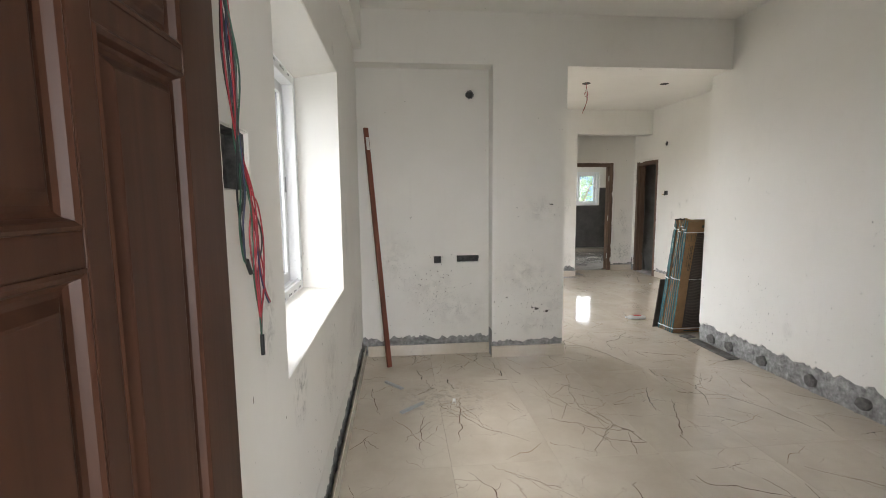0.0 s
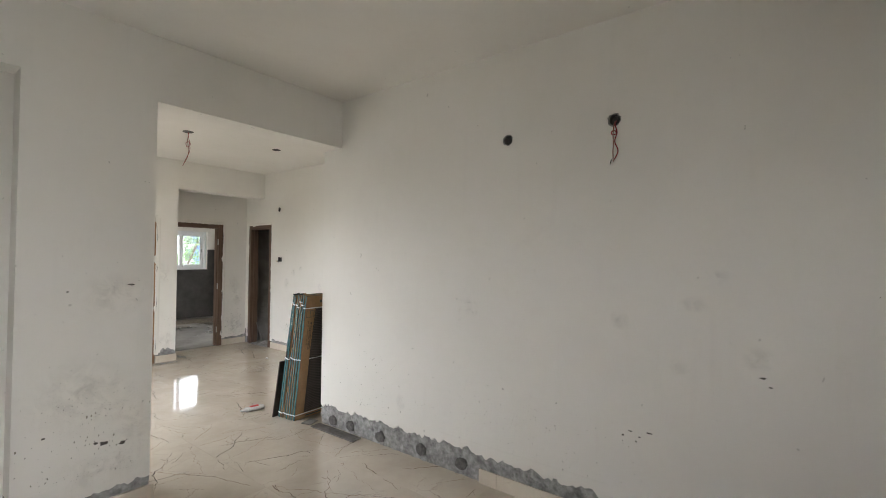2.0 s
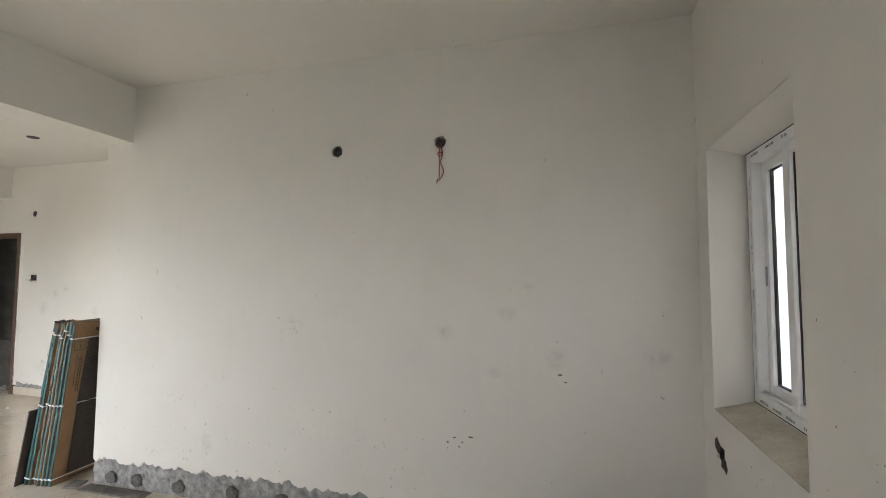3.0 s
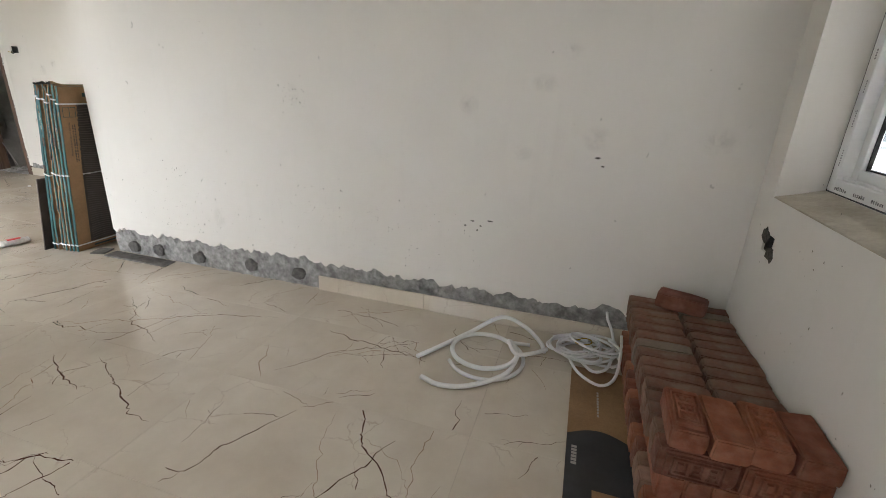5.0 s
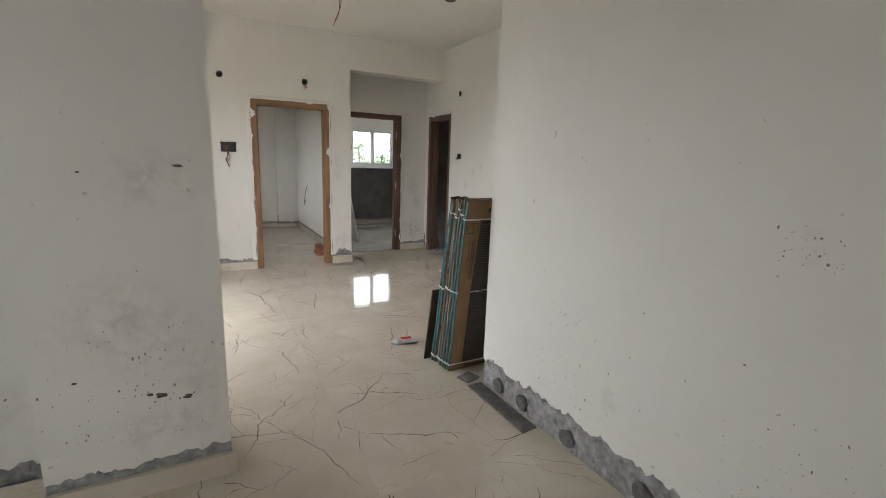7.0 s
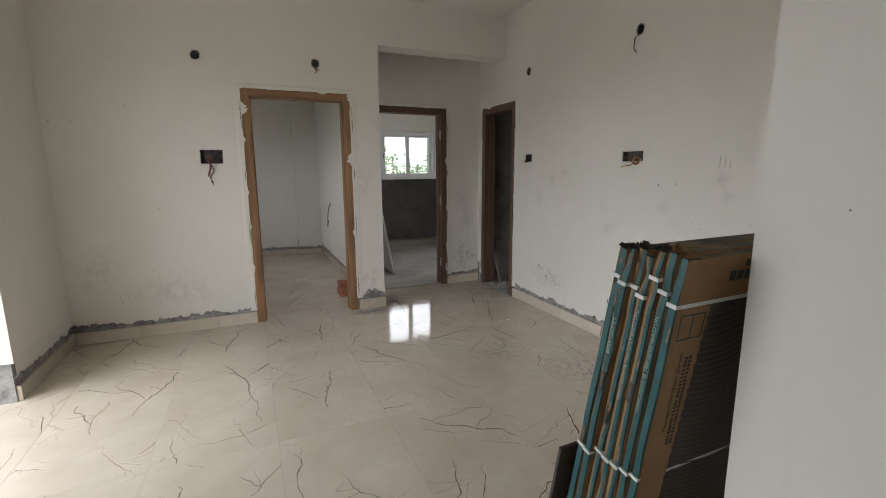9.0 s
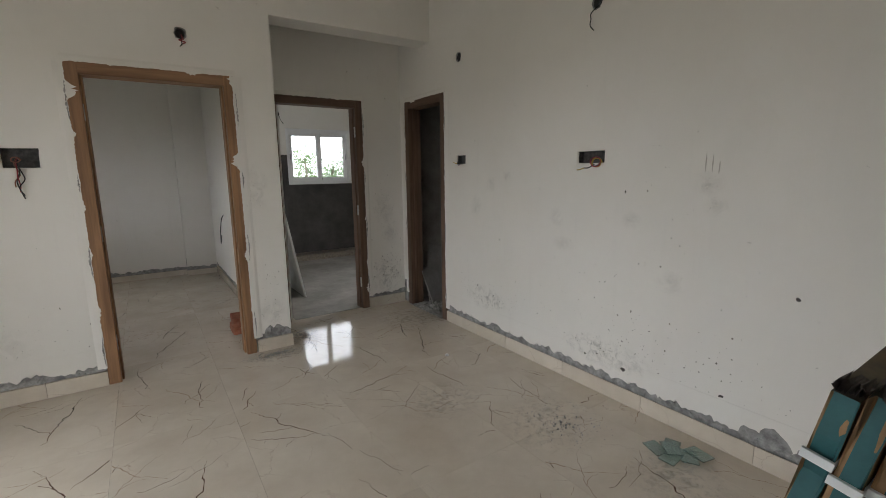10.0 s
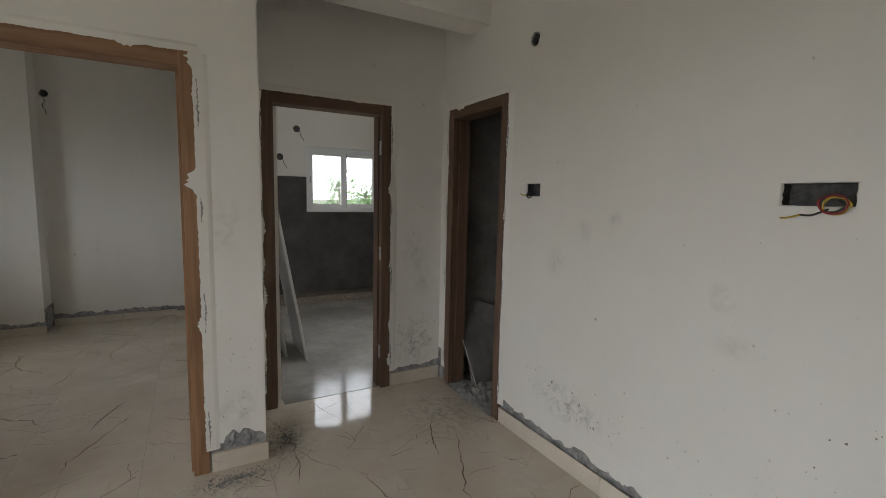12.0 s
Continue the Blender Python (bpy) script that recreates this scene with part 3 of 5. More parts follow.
for u, z, w, h in ((1.75, 0.75, 0.2, 0.35), (1.4, 1.3, 0.3, 0.4), (1.55, 0.9, 0.4, 0.4)):
    smudge(w_south, "y", SY, 1, u, z, w, h)

# ---- doors ----


def door_frame(name, label, axis, plane, sign, u0, u1, top, wide=0.072, deep=0.13, proud=0.006, hinge_side=1, hinges=True, woods=None):
    """A wooden frame set flush in a rough opening, with bits of plaster on it and steel hinges on one jamb."""
    wood_up, wood_head = woods or (FRAMEWOODJ, FRAMEWOODH)
    root = tagged(new(name), label, "door frame", kind="structure")
    m = on_wall(axis, plane, sign)
    flip = (m @ Vector((1, 0, 0)))[0 if axis == "y" else 1] < 0
    a, b = (-u1, -u0) if flip else (u0, u1)
    for q0, q1 in ((a, a + wide), (b - wide, b)):
        bm = boxed(q0, q1, 0, top, -deep, proud, 0.004)
        ob = part("jamb", bm, wood_up, root)
        ob.matrix_basis = m
    bm = boxed(a, b, top - wide, top + 0.001, -deep, proud - 0.001, 0.004)
    ob = part("head", bm, wood_head, root)
    ob.matrix_basis = m
    # rebate strips behind the stop
    for q0, q1 in ((a + wide, a + wide + 0.012), (b - wide - 0.012, b - wide)):
        ob = part("door_stop", boxed(q0, q1, 0, top - wide, -deep, -0.045, 0.002, 1), wood_up, root)
        ob.matrix_basis = m
    if hinges:
        side = b - wide - 0.001 if hinge_side > 0 else a + wide + 0.001
        for z in (0.28, 1.03, 1.80):
            ob = part("hinge", boxed(side - 0.002, side + 0.002, z - 0.05, z + 0.05, -0.04, -0.006, 0.001, 1), STEEL, root, "bare steel butt hinge")
            ob.matrix_basis = m
    # ragged plaster left on the face of the frame
    r = random.Random(int(u0 * 100))
    for q, out in ((a, -1), (b, 1)):
        bm = bmesh.new()
        rows = []
        z = 0.12
        while z < top:
            w = (0.014 if out > 0 and not woods else 0.002) + (0.07 if woods else 0.12) * max(0.0, noise.noise((z * 7, q, 1)) - (0.18 if woods else 0.12)) * r.uniform(0.3, 1.0) + r.uniform(-0.002, 0.003)
            rows.append([bm.verts.new((q - out * w, z, proud + 0.0025)), bm.verts.new((q + out * 0.03, z, proud + 0.0005)), bm.verts.new((q + out * 0.05, z, 0.0008))])
            z += r.uniform(0.004, 0.014)
        for p, s2 in zip(rows, rows[1:]):
            for k in (0, 1):
                bm.faces.new((p[k], p[k + 1], s2[k + 1], s2[k]))
        bmesh.ops.recalc_face_normals(bm, faces=bm.faces[:])
        ob = part("plaster_smear", bm, PLASTER, root)
        ob.matrix_basis = m
        bm = bmesh.new()
        for z0, z1 in ((0.14, 0.34), (0.75, 0.95), (1.3, 1.42), (1.75, 1.98)):
            n = 24
            left = [bm.verts.new((q + out * (0.002 + r.uniform(-0.004, 0.002)), z0 + (z1 - z0) * k / n, proud + 0.004)) for k in range(n + 1)]
            right = [bm.verts.new((q + out * (0.003 + 0.011 * math.sin(math.pi * k / n) * r.uniform(0.1, 1)), z0 + (z1 - z0) * k / n, proud + 0.0035)) for k in range(n + 1)]
            for k in range(n):
                bm.faces.new((left[k], left[k + 1], right[k + 1], right[k]))
        bmesh.ops.recalc_face_normals(bm, faces=bm.faces[:])
        ob = part("mortar_gap", bm, CEMENT, root)
        ob.matrix_basis = m
    # along the head
    bm = bmesh.new()
    rows = []
    u = a - 0.01
    while u < b + 0.01:
        w = 0.003 + 0.07 * max(0.0, noise.noise((u * 7, 2, q)) - 0.12) * r.uniform(0.3, 1.0) + r.uniform(-0.002, 0.003)
        rows.append([bm.verts.new((u, top - w, proud + 0.0025)), bm.verts.new((u, top + 0.025, proud + 0.0005)), bm.verts.new((u, top + 0.04, 0.0008))])
        u += r.uniform(0.005, 0.016)
    for p, s2 in zip(rows, rows[1:]):
        for k in (0, 1):
            bm.faces.new((p[k], p[k + 1], s2[k + 1], s2[k]))
    bmesh.ops.recalc_face_normals(bm, faces=bm.faces[:])
    ob = part("plaster_smear", bm, PLASTER, root)
    ob.matrix_basis = m
    return root


STEEL = grainy("dull_steel", (0.45, 0.45, 0.44), (0.6, 0.6, 0.58), 40, 0.4, 0.1, 1.0)
FRAMEWOODJ = wood_material("raw_frame_wood_upright", (0.19, 0.10, 0.05), (0.38, 0.21, 0.105), 0.6, "y")
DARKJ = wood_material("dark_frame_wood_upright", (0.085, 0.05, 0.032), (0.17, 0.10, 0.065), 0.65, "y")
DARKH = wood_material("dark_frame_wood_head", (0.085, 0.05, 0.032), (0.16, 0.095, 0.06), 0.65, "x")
FRAMEWOODH = wood_material("raw_frame_wood_head", (0.18, 0.095, 0.048), (0.33, 0.185, 0.095), 0.6, "x")
door_frame("door_1", "raw brown wooden door frame with plaster smears and no leaf", "y", FY, -1, 1.95, 2.905, 2.10, hinge_side=-1)
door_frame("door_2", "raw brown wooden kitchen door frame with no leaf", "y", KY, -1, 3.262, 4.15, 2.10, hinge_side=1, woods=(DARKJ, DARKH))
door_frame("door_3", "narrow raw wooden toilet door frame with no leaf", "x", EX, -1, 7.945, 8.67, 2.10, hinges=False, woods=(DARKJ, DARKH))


def entrance_door():
    """A panelled leaf, opened against the window wall."""
    root = tagged(new("entrance_door"), "polished brown panelled wooden entrance door standing open", "door")
    L, H, T = 0.827, 2.07, 0.036
    cols = [(0.0, 0.11), (0.467, 0.507), (0.705, L)]
    fields_u = [(0.11, 0.467), (0.507, 0.705)]
    for a, b in cols:
        part("stile", boxed(-T, 0, a, b, 0, H, 0.003), DOORWOOD, root)
    rows = [[(0, 0.20), (0.62, 0.70), (1.362, 1.400), (1.95, H)], [(0, 0.20), (0.55, 0.62), (1.612, 1.645), (1.95, H)]]
    for (a, b), rails in zip(fields_u, rows):
        for z0, z1 in rails:
            part("rail", boxed(-T, -0.001, a, b, z0, z1, 0.003), DOORWOOD, root)
        for (_, z0), (z1, _) in zip(rails, rails[1:]):
            bm = bmesh.new()
            # moulding, sunk bed and raised field
            steps = [(0.0, -0.001), (0.004, 0.001), (0.009, -0.002), (0.013, -0.011), (0.018, -0.014), (0.024, -0.013), (0.036, -0.005), (0.039, -0.004)]
            rings = []
            for off, d in steps:
                if b - a - 2 * off < 0.02:
                    break
                rings.append([bm.verts.new((d, y, z)) for y, z in ((a + off, z0 + off), (b - off, z0 + off), (b - off, z1 - off), (a + off, z1 - off))])
            for p, q in zip(rings, rings[1:]):
                for k in range(4):
                    bm.faces.new((p[k], p[(k + 1) % 4], q[(k + 1) % 4], q[k]))
            bm.faces.new(rings[-1])
            back = [bm.verts.new((-T + 0.004, y, z)) for y, z in ((a, z0), (b, z0), (b, z1), (a, z1))]
            bm.faces.new(back[::-1])
            bmesh.ops.recalc_face_normals(bm, faces=bm.faces[:])
            part("panel", bm, DOORWOOD, root)
    root.matrix_world = pose(-0.322, 0.325, 0.008, 0, 0, 0.0)
    return root


entrance_door()

# ---- windows ----


def sliding_window(name, label, axis, plane, sign, u0, u1, z0, z1, deep=0.17, low_front=True, split=0.5, seal=None, gap=False, film=True, sw=0.066, rear=0.062):
    """Two white sashes on the two tracks of a deep frame; low_front: the sash at the low end runs on the room's side."""
    root = tagged(new(name), label, "window", kind="structure")
    m = on_wall(axis, plane, sign)
    flip = (m @ Vector((1, 0, 0)))[0 if axis == "y" else 1] < 0
    a, b = (-u1, -u0) if flip else (u0, u1)
    fw, f0, f1 = 0.052, -deep - 0.105, -deep

    def piece(pname, q0, q1, h0, h1, d0, d1, mat=PVC, parent=root, lab="", bevel=0.003):
        ob = part(pname, boxed(q0, q1, h0, h1, d0, d1, bevel, 1), mat, parent, lab)
        if parent is root:
            ob.matrix_basis = m
        return ob

    piece("frame_side", a, a + fw, z0, z1, f0, f1)
    piece("frame_side", b - fw, b, z0, z1, f0, f1)
    piece("frame_head", a + fw, b - fw, z1 - fw, z1, f0, f1)
    piece("frame_sill", a + fw, b - fw, z0, z0 + fw, f0, f1)
    for back in (0.020, 0.080):
        piece("track", a + fw, b - fw, z0 + fw, z0 + fw + 0.012, -deep - back - 0.002, -deep - back + 0.002)
    if gap:
        for q0, q1, h0, h1 in ((a - 0.005, a, z0 - 0.005, z1 + 0.005), (b, b + 0.005, z0 - 0.005, z1 + 0.005), (a, b, z0 - 0.005, z0), (a, b, z1, z1 + 0.005)):
            piece("frame_gap", q0, q1, h0, h1, f0, f1 - 0.002, RUBBER, lab="dark open joint round the frame", bevel=0.0)
    mid = a + (b - a) * (1 - split if flip else split)
    front = int(low_front == flip)
    for k, (q0, q1) in enumerate(((a + fw - 0.012, mid + 0.03), (mid - 0.03, b - fw + 0.012))):
        d1 = -deep - (0.003 if k == front else rear)
        d0 = d1 - 0.036
        h0, h1 = z0 + fw - 0.010, z1 - fw + 0.010
        bm = bmesh.new()
        for r0, r1, s0, s1 in ((q0, q0 + sw, h0, h1), (q1 - sw, q1, h0, h1), (q0 + sw, q1 - sw, h0, h0 + sw), (q0 + sw, q1 - sw, h1 - sw, h1)):
            box(bm, r0, r1, s0, s1, d0, d1)
        bmesh.ops.bevel(bm, geom=bm.edges[:], offset=0.003, segments=1, affect="EDGES")
        sash = part("sash", bm, PVC, root)
        sash.matrix_basis = m
        bm = bmesh.new()
        for r0, r1, s0, s1 in ((q0 + sw - 0.001, q0 + sw + 0.005, h0 + sw, h1 - sw), (q1 - sw - 0.005, q1 - sw + 0.001, h0 + sw, h1 - sw), (q0 + sw, q1 - sw, h0 + sw - 0.001, h0 + sw + 0.005), (q0 + sw, q1 - sw, h1 - sw - 0.005, h1 - sw + 0.001)):
            box(bm, r0, r1, s0, s1, d0 + 0.004, d1 - 0.016)
        part("gasket", bm, seal or GREYSEAL, sash, "black rubber gasket" if seal else "grey rubber gasket")
        pane = part("pane", boxed(q0 + sw, q1 - sw, h0 + sw, h1 - sw, d0 + 0.009, d0 + 0.013), GLASS, sash, "clear window glass")
        pane.visible_shadow = False
        inner = q1 - sw / 2 if k == 0 else q0 + sw / 2
        outer = q0 + sw / 2 if k == 0 else q1 - sw / 2
        zl = (h0 + h1) / 2
        part("latch", boxed(outer - 0.009, outer + 0.009, zl - 0.045, zl + 0.045, d1 - 0.001, d1 + 0.005, 0.004), GREYSEAL, sash, "small grey pull latch")
        if k == front:
            pile = inner + (sw / 2 if k == 0 else -sw / 2)
            part("brush_seal", boxed(min(pile, pile + (0.012 if k == 0 else -0.012)), max(pile, pile + (0.012 if k == 0 else -0.012)), h0 + 0.02, h1 - 0.02, d0 + 0.002, d0 + 0.014), BRUSH, sash, "dark grey fuzzy brush seal")
    if film:
        # protective film with printing along the edges of the frame
        r = random.Random(int(u1 * 100))
        bm = bmesh.new()
        for q in (a + 0.030, b - 0.038):
            h = z0 + 0.10
            while h < z1 - 0.14:
                for c in range(r.randint(4, 8)):
                    box(bm, q, q + r.uniform(0.005, 0.008), h, h + r.uniform(0.004, 0.007), f1 - 0.001, f1 + 0.0006)
                    h += 0.0095
                h += r.uniform(0.03, 0.10)
        for hz in (z0 + 0.012, z1 - 0.026):
            q = a + 0.06
            while q < b - 0.1:
                for c in range(r.randint(4, 7)):
                    box(bm, q, q + r.uniform(0.006, 0.010), hz, hz + r.uniform(0.009, 0.014), f1 - 0.001, f1 + 0.0006)
                    q += 0.0125
                q += r.uniform(0.04, 0.09)
        ob = tagged(part("film_print", bm, FILM, root, "dark printing on the protective film"), kind="stuff")
        ob.matrix_basis = m
    return root


def reveal_wedges(parent, axis, plane, sign, u0, u1, z0, z1, deep, low, high, sill, head):
    """Plaster that slopes from the edges of the opening to the frame, below and above it."""
    for name, edge, rise, mat in (("reveal_sill", z0, low, sill), ("reveal_head", z1, -high, head)):
        bm = bmesh.new()
        n = 16
        rows = []
        for k in range(n + 1):
            u = u0 + 0.002 + (u1 - u0 - 0.004) * k / n
            wob = 0.0012 * noise.noise((u * 9, edge, 2))
            rows.append([bm.verts.new(at_wall(axis, plane, sign, u, z, d)) for z, d in ((edge - rise * 0.02, -0.001), (edge + rise * 0.10 + wob, -0.004), (edge + rise * 0.5 + wob, -deep * 0.5), (edge + rise, -deep + 0.003), (edge - rise * 0.02, -deep + 0.003))])
        for p, q in zip(rows, rows[1:]):
            for k in range(5):
                bm.faces.new((p[k], q[k], q[(k + 1) % 5], p[(k + 1) % 5]))
        bm.faces.new(rows[0])
        bm.faces.new(rows[-1][::-1])
        bmesh.ops.recalc_face_normals(bm, faces=bm.faces[:])
        part(name, bm, mat, parent)


FILM = grainy("printed_film", (0.05, 0.05, 0.06), (0.45, 0.45, 0.46), 60, 0.5)
BRUSH = grainy("dark_brush_seal", (0.05, 0.048, 0.045), (0.30, 0.29, 0.28), 70, 0.9, 0.6)
SILL = grainy("dusty_cement_sill", (0.42, 0.37, 0.29), (0.56, 0.51, 0.42), 6, 0.85, 0.4)
sliding_window("window_1", "white sliding window in a deep plastered reveal", "x", WX, 1, WIN_1[0], WIN_1[1], WIN_1[2] + 0.026, WIN_1[3] - 0.045, DEEP_1)
sliding_window("window_2", "white sliding window with printed film on its frame", "y", SY, 1, WIN_2[0] + 0.006, WIN_2[1] - 0.006, WIN_2[2] + 0.053, WIN_2[3] - 0.045, DEEP_2, split=0.55, seal=RUBBER, gap=True, sw=0.055, rear=0.045)
sliding_window("window_3", "white two-sash sliding kitchen window", "y", 12.0, -1, *WIN_K, deep=0.07, film=False)
reveal_wedges(w_west, "x", WX, 1, *WIN_1, DEEP_1, 0.026, 0.045, PLASTER, PLASTER)
reveal_wedges(w_south, "y", SY, 1, *WIN_2, DEEP_2, 0.049, 0.040, SILL, PLASTER)

# ---- cut boxes and wires in the walls ----
BOXSTEEL = grainy("rusty_grey_box", (0.035, 0.034, 0.033), (0.10, 0.096, 0.092), 30, 0.7, 0.4)
WIRE = {c: material("wire_" + c, v, 0.4)[0] for c, v in {"red": (0.30, 0.02, 0.03), "black": (0.012, 0.012, 0.013), "green": (0.015, 0.07, 0.04), "yellow": (0.45, 0.30, 0.03), "blue": (0.03, 0.06, 0.25), "copper": (0.25, 0.10, 0.06), "darkblue": (0.02, 0.022, 0.07)}.items()}


def cut_box(axis, plane, sign, u, z, w, h, seed, round_hole, wires=(), thin=0.0034):
    """A back box in a hacked hole with a ragged mortar rim, and the loose wires that hang from it."""
    r = random.Random(seed)
    name = "lamp_box" if round_hole else "switch_box"
    root = tagged(new(name), "round lamp box in a ragged mortar hole" if round_hole else "bare switch box in a hacked hole with loose wires" if wires else "bare switch box in a hacked wall hole", "electrical box")
    m = on_wall(axis, plane, sign)
    m = m @ Matrix.Translation(((m.inverted() @ at_wall(axis, plane, sign, u, z))))
    bm = bmesh.new()
    n = 24
    outer, inner, deep = [], [], []
    for k in range(n):
        side, f = divmod(k, 6)
        f = f / 3 - 1
        c, s2 = ((f, -1), (1, f), (-f, 1), (-1, -f))[side]
        c, s2 = c * w / 2, s2 * h / 2
        d = math.hypot(c, s2)
        grow = 1 + r.uniform(0.001, 0.006) / d
        shrink = min(0.97, 0.031 * r.uniform(0.9, 1.1) / d) if round_hole else r.uniform(0.93, 0.985)
        outer.append(bm.verts.new((c * grow, s2 * grow, 0.0012)))
        inner.append(bm.verts.new((c * shrink, s2 * shrink, -0.008)))
        deep.append(bm.verts.new((c * shrink * 0.97, s2 * shrink * 0.97, -0.05)))
    middle = inner
    if round_hole:
        middle = []
        for k in range(n):
            p = outer[k].co.copy()
            q = min(0.98, r.uniform(0.034, 0.043) / math.hypot(p.x, p.y))
            middle.append(bm.verts.new((p.x * q, p.y * q, 0.0009)))
    for k in range(n):
        j = (k + 1) % n
        bm.faces.new((outer[k], outer[j], middle[j], middle[k])).material_index = 2
        if round_hole:
            bm.faces.new((middle[k], middle[j], inner[j], inner[k]))
        bm.faces.new((inner[k], inner[j], deep[j], deep[k])).material_index = 1
    bm.faces.new(deep).material_index = 1
    bmesh.ops.recalc_face_normals(bm, faces=bm.faces[:])
    part("rim", bm, [CEMENT, BOXSTEEL, PLASTER], root)
    for colour, pts in wires:
        if colour == "tape":
            part("taped_end", tubed([Vector(p) for p in pts], thin * 2.6, 7), WIRE["black"], root, "wire ends wrapped in black tape")
        else:
            part("wire", tubed([Vector(p) for p in pts], thin, 5), WIRE[colour], root, colour.replace("darkblue", "dark blue") + " wire")
    root.matrix_world = m
    return root


def hang(x, drop, seed, loops=0.0):
    r = random.Random(seed)
    pts = [(x, 0.0, -0.03), (x + r.uniform(-0.01, 0.01), -0.03, 0.012)]
    for k in range(1, 5):
        pts.append((x + r.uniform(-0.02, 0.02) + loops * math.sin(k * 2.2), -0.03 - (drop - 0.03) * k / 4, 0.012 + r.uniform(0, 0.02)))
    return pts


def coil(cx, cy, rad, turns, seed):
    r = random.Random(seed)
    n = int(turns * 7)
    return [(cx, cy, -0.03)] + [(cx + (rad + r.uniform(-0.004, 0.004)) * math.cos(k * 0.9), cy - 0.01 + rad * 0.8 * math.sin(k * 0.9), 0.012 + 0.002 * k / 3) for k in range(n)]


for i, (u, z, w, h) in enumerate(HOLES_R):
    wires = [("red", hang(0.004, 0.24, 5, 0.012)), ("copper", hang(-0.004, 0.25, 6, -0.012)), ("red", coil(0.0, -0.07, 0.016, 1.4, 4)), ("black", [(-0.012, -0.235, 0.012), (-0.016, -0.25, 0.014), (-0.018, -0.262, 0.014)])] if i == 1 else []
    cut_box("x", RX, -1, u, z, w, h, 30 + i, True, wires)
for i, (u, z, w, h) in enumerate(HOLES_REC):
    cut_box("y", REC, -1, u, z, w, h, 40 + i, i == 0)
for i, (u, z, w, h) in enumerate(HOLES_N):
    wires = [[], [("black", hang(0.0, 0.09, 9, 0.012)), ("red", hang(0.01, 0.07, 10, 0.012))], [("red", hang(-0.02, 0.2, 11)), ("black", hang(-0.015, 0.24, 12)), ("copper", hang(-0.025, 0.17, 13)), ("black", hang(-0.01, 0.22, 14)), ("copper", coil(-0.02, 0.0, 0.02, 1.3, 3))]][i]
    cut_box("y", FY, -1, u, z, w, h, 50 + i, i < 2, wires)
for i, (u, z, w, h) in enumerate(HOLES_E):
    wires = [[], [("black", coil(-0.015, -0.02, 0.020, 1.8, 21)), ("yellow", [(-0.03, -0.03, 0.012), (-0.055, -0.03, 0.02), (-0.085, -0.022, 0.022)])],
             [("red", coil(0.05, -0.02, 0.036, 2.2, 22)), ("yellow", coil(0.056, -0.024, 0.033, 1.8, 23)), ("black", coil(0.046, -0.018, 0.034, 1.6, 24)), ("black", [(0.04, -0.045, 0.016), (0.0, -0.065, 0.02), (-0.03, -0.065, 0.022)]), ("yellow", [(-0.03, -0.065, 0.022), (-0.06, -0.075, 0.024), (-0.085, -0.077, 0.02)])],
             [("black", hang(0.0, 0.16, 15))]][i]
    cut_box("x", EX, -1, u, z, w, h, 60 + i, i in (0, 3), wires)
cut_box("y", SY, 1, *HOLES_S[0], 71, False)
ws = []
for k in range(13):
    r = random.Random(500 + k)
    colour = ("red", "black", "green", "black", "red", "green", "black", "darkblue", "red", "black")[k % 10]
    j1 = lambda q: r.uniform(-q, q)
    head_pts = [(-0.135 + j1(0.04), 0.62, 0.012), (-0.095 + j1(0.036), 0.40, 0.026 + j1(0.01)), (-0.055 + j1(0.038), 0.19, 0.03 + j1(0.012)), (-0.036 + j1(0.010), 0.04, 0.024 + j1(0.008))]
    if k % 2:
        bow = j1(0.042)
        tail = [(-0.040 + bow * 0.6, -0.07, 0.026 + j1(0.01)), (-0.048 + bow, -0.14, 0.03 + j1(0.01)), (-0.046 + bow * 0.2, -0.205, 0.03), (-0.036, -0.222, 0.03)]
    else:
        bow = j1(0.042)
        tail = [(-0.004 + j1(0.012), -0.07, 0.03 + j1(0.01)), (0.020 + bow * 0.8, -0.17, 0.034 + j1(0.01)), (0.026 + bow, -0.26, 0.032 + j1(0.008)), (0.030 + bow * 0.3, -0.345, 0.032), (0.030, -0.40, 0.032)]
    ws.append((colour, head_pts + tail))
for colour, tail in (("red", [(0.002, -0.16), (0.004, -0.26), (0.012, -0.35)]), ("red", [(0.04, -0.10), (0.066, -0.17), (0.064, -0.23), (0.05, -0.30), (0.022, -0.345)]), ("red", [(0.012, -0.14), (0.035, -0.24), (0.065, -0.30), (0.098, -0.335)]), ("darkblue", [(0.014, -0.15), (0.032, -0.25), (0.06, -0.305), (0.086, -0.335)])):
    ws.append((colour, [(-0.03, 0.03, 0.024), (0.0, -0.06, 0.032)] + [(x1, y1, 0.036) for x1, y1 in tail]))
ws.append(("tape", [(-0.038, -0.214, 0.031), (-0.026, -0.232, 0.031), (-0.014, -0.246, 0.031)]))
ws.append(("tape", [(0.030, -0.396, 0.033), (0.030, -0.42, 0.033), (0.031, -0.444, 0.033)]))
cut_box("x", WX, 1, *HOLES_W[0], 72, False, [(c, [(p[0] - 0.028, p[1], p[2]) for p in pts]) for c, pts in ws], 0.0019)

# ---- living room things ----


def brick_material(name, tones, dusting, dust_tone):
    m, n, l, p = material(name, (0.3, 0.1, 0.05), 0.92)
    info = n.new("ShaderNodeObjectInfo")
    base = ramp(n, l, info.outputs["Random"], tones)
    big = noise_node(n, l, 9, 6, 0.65)
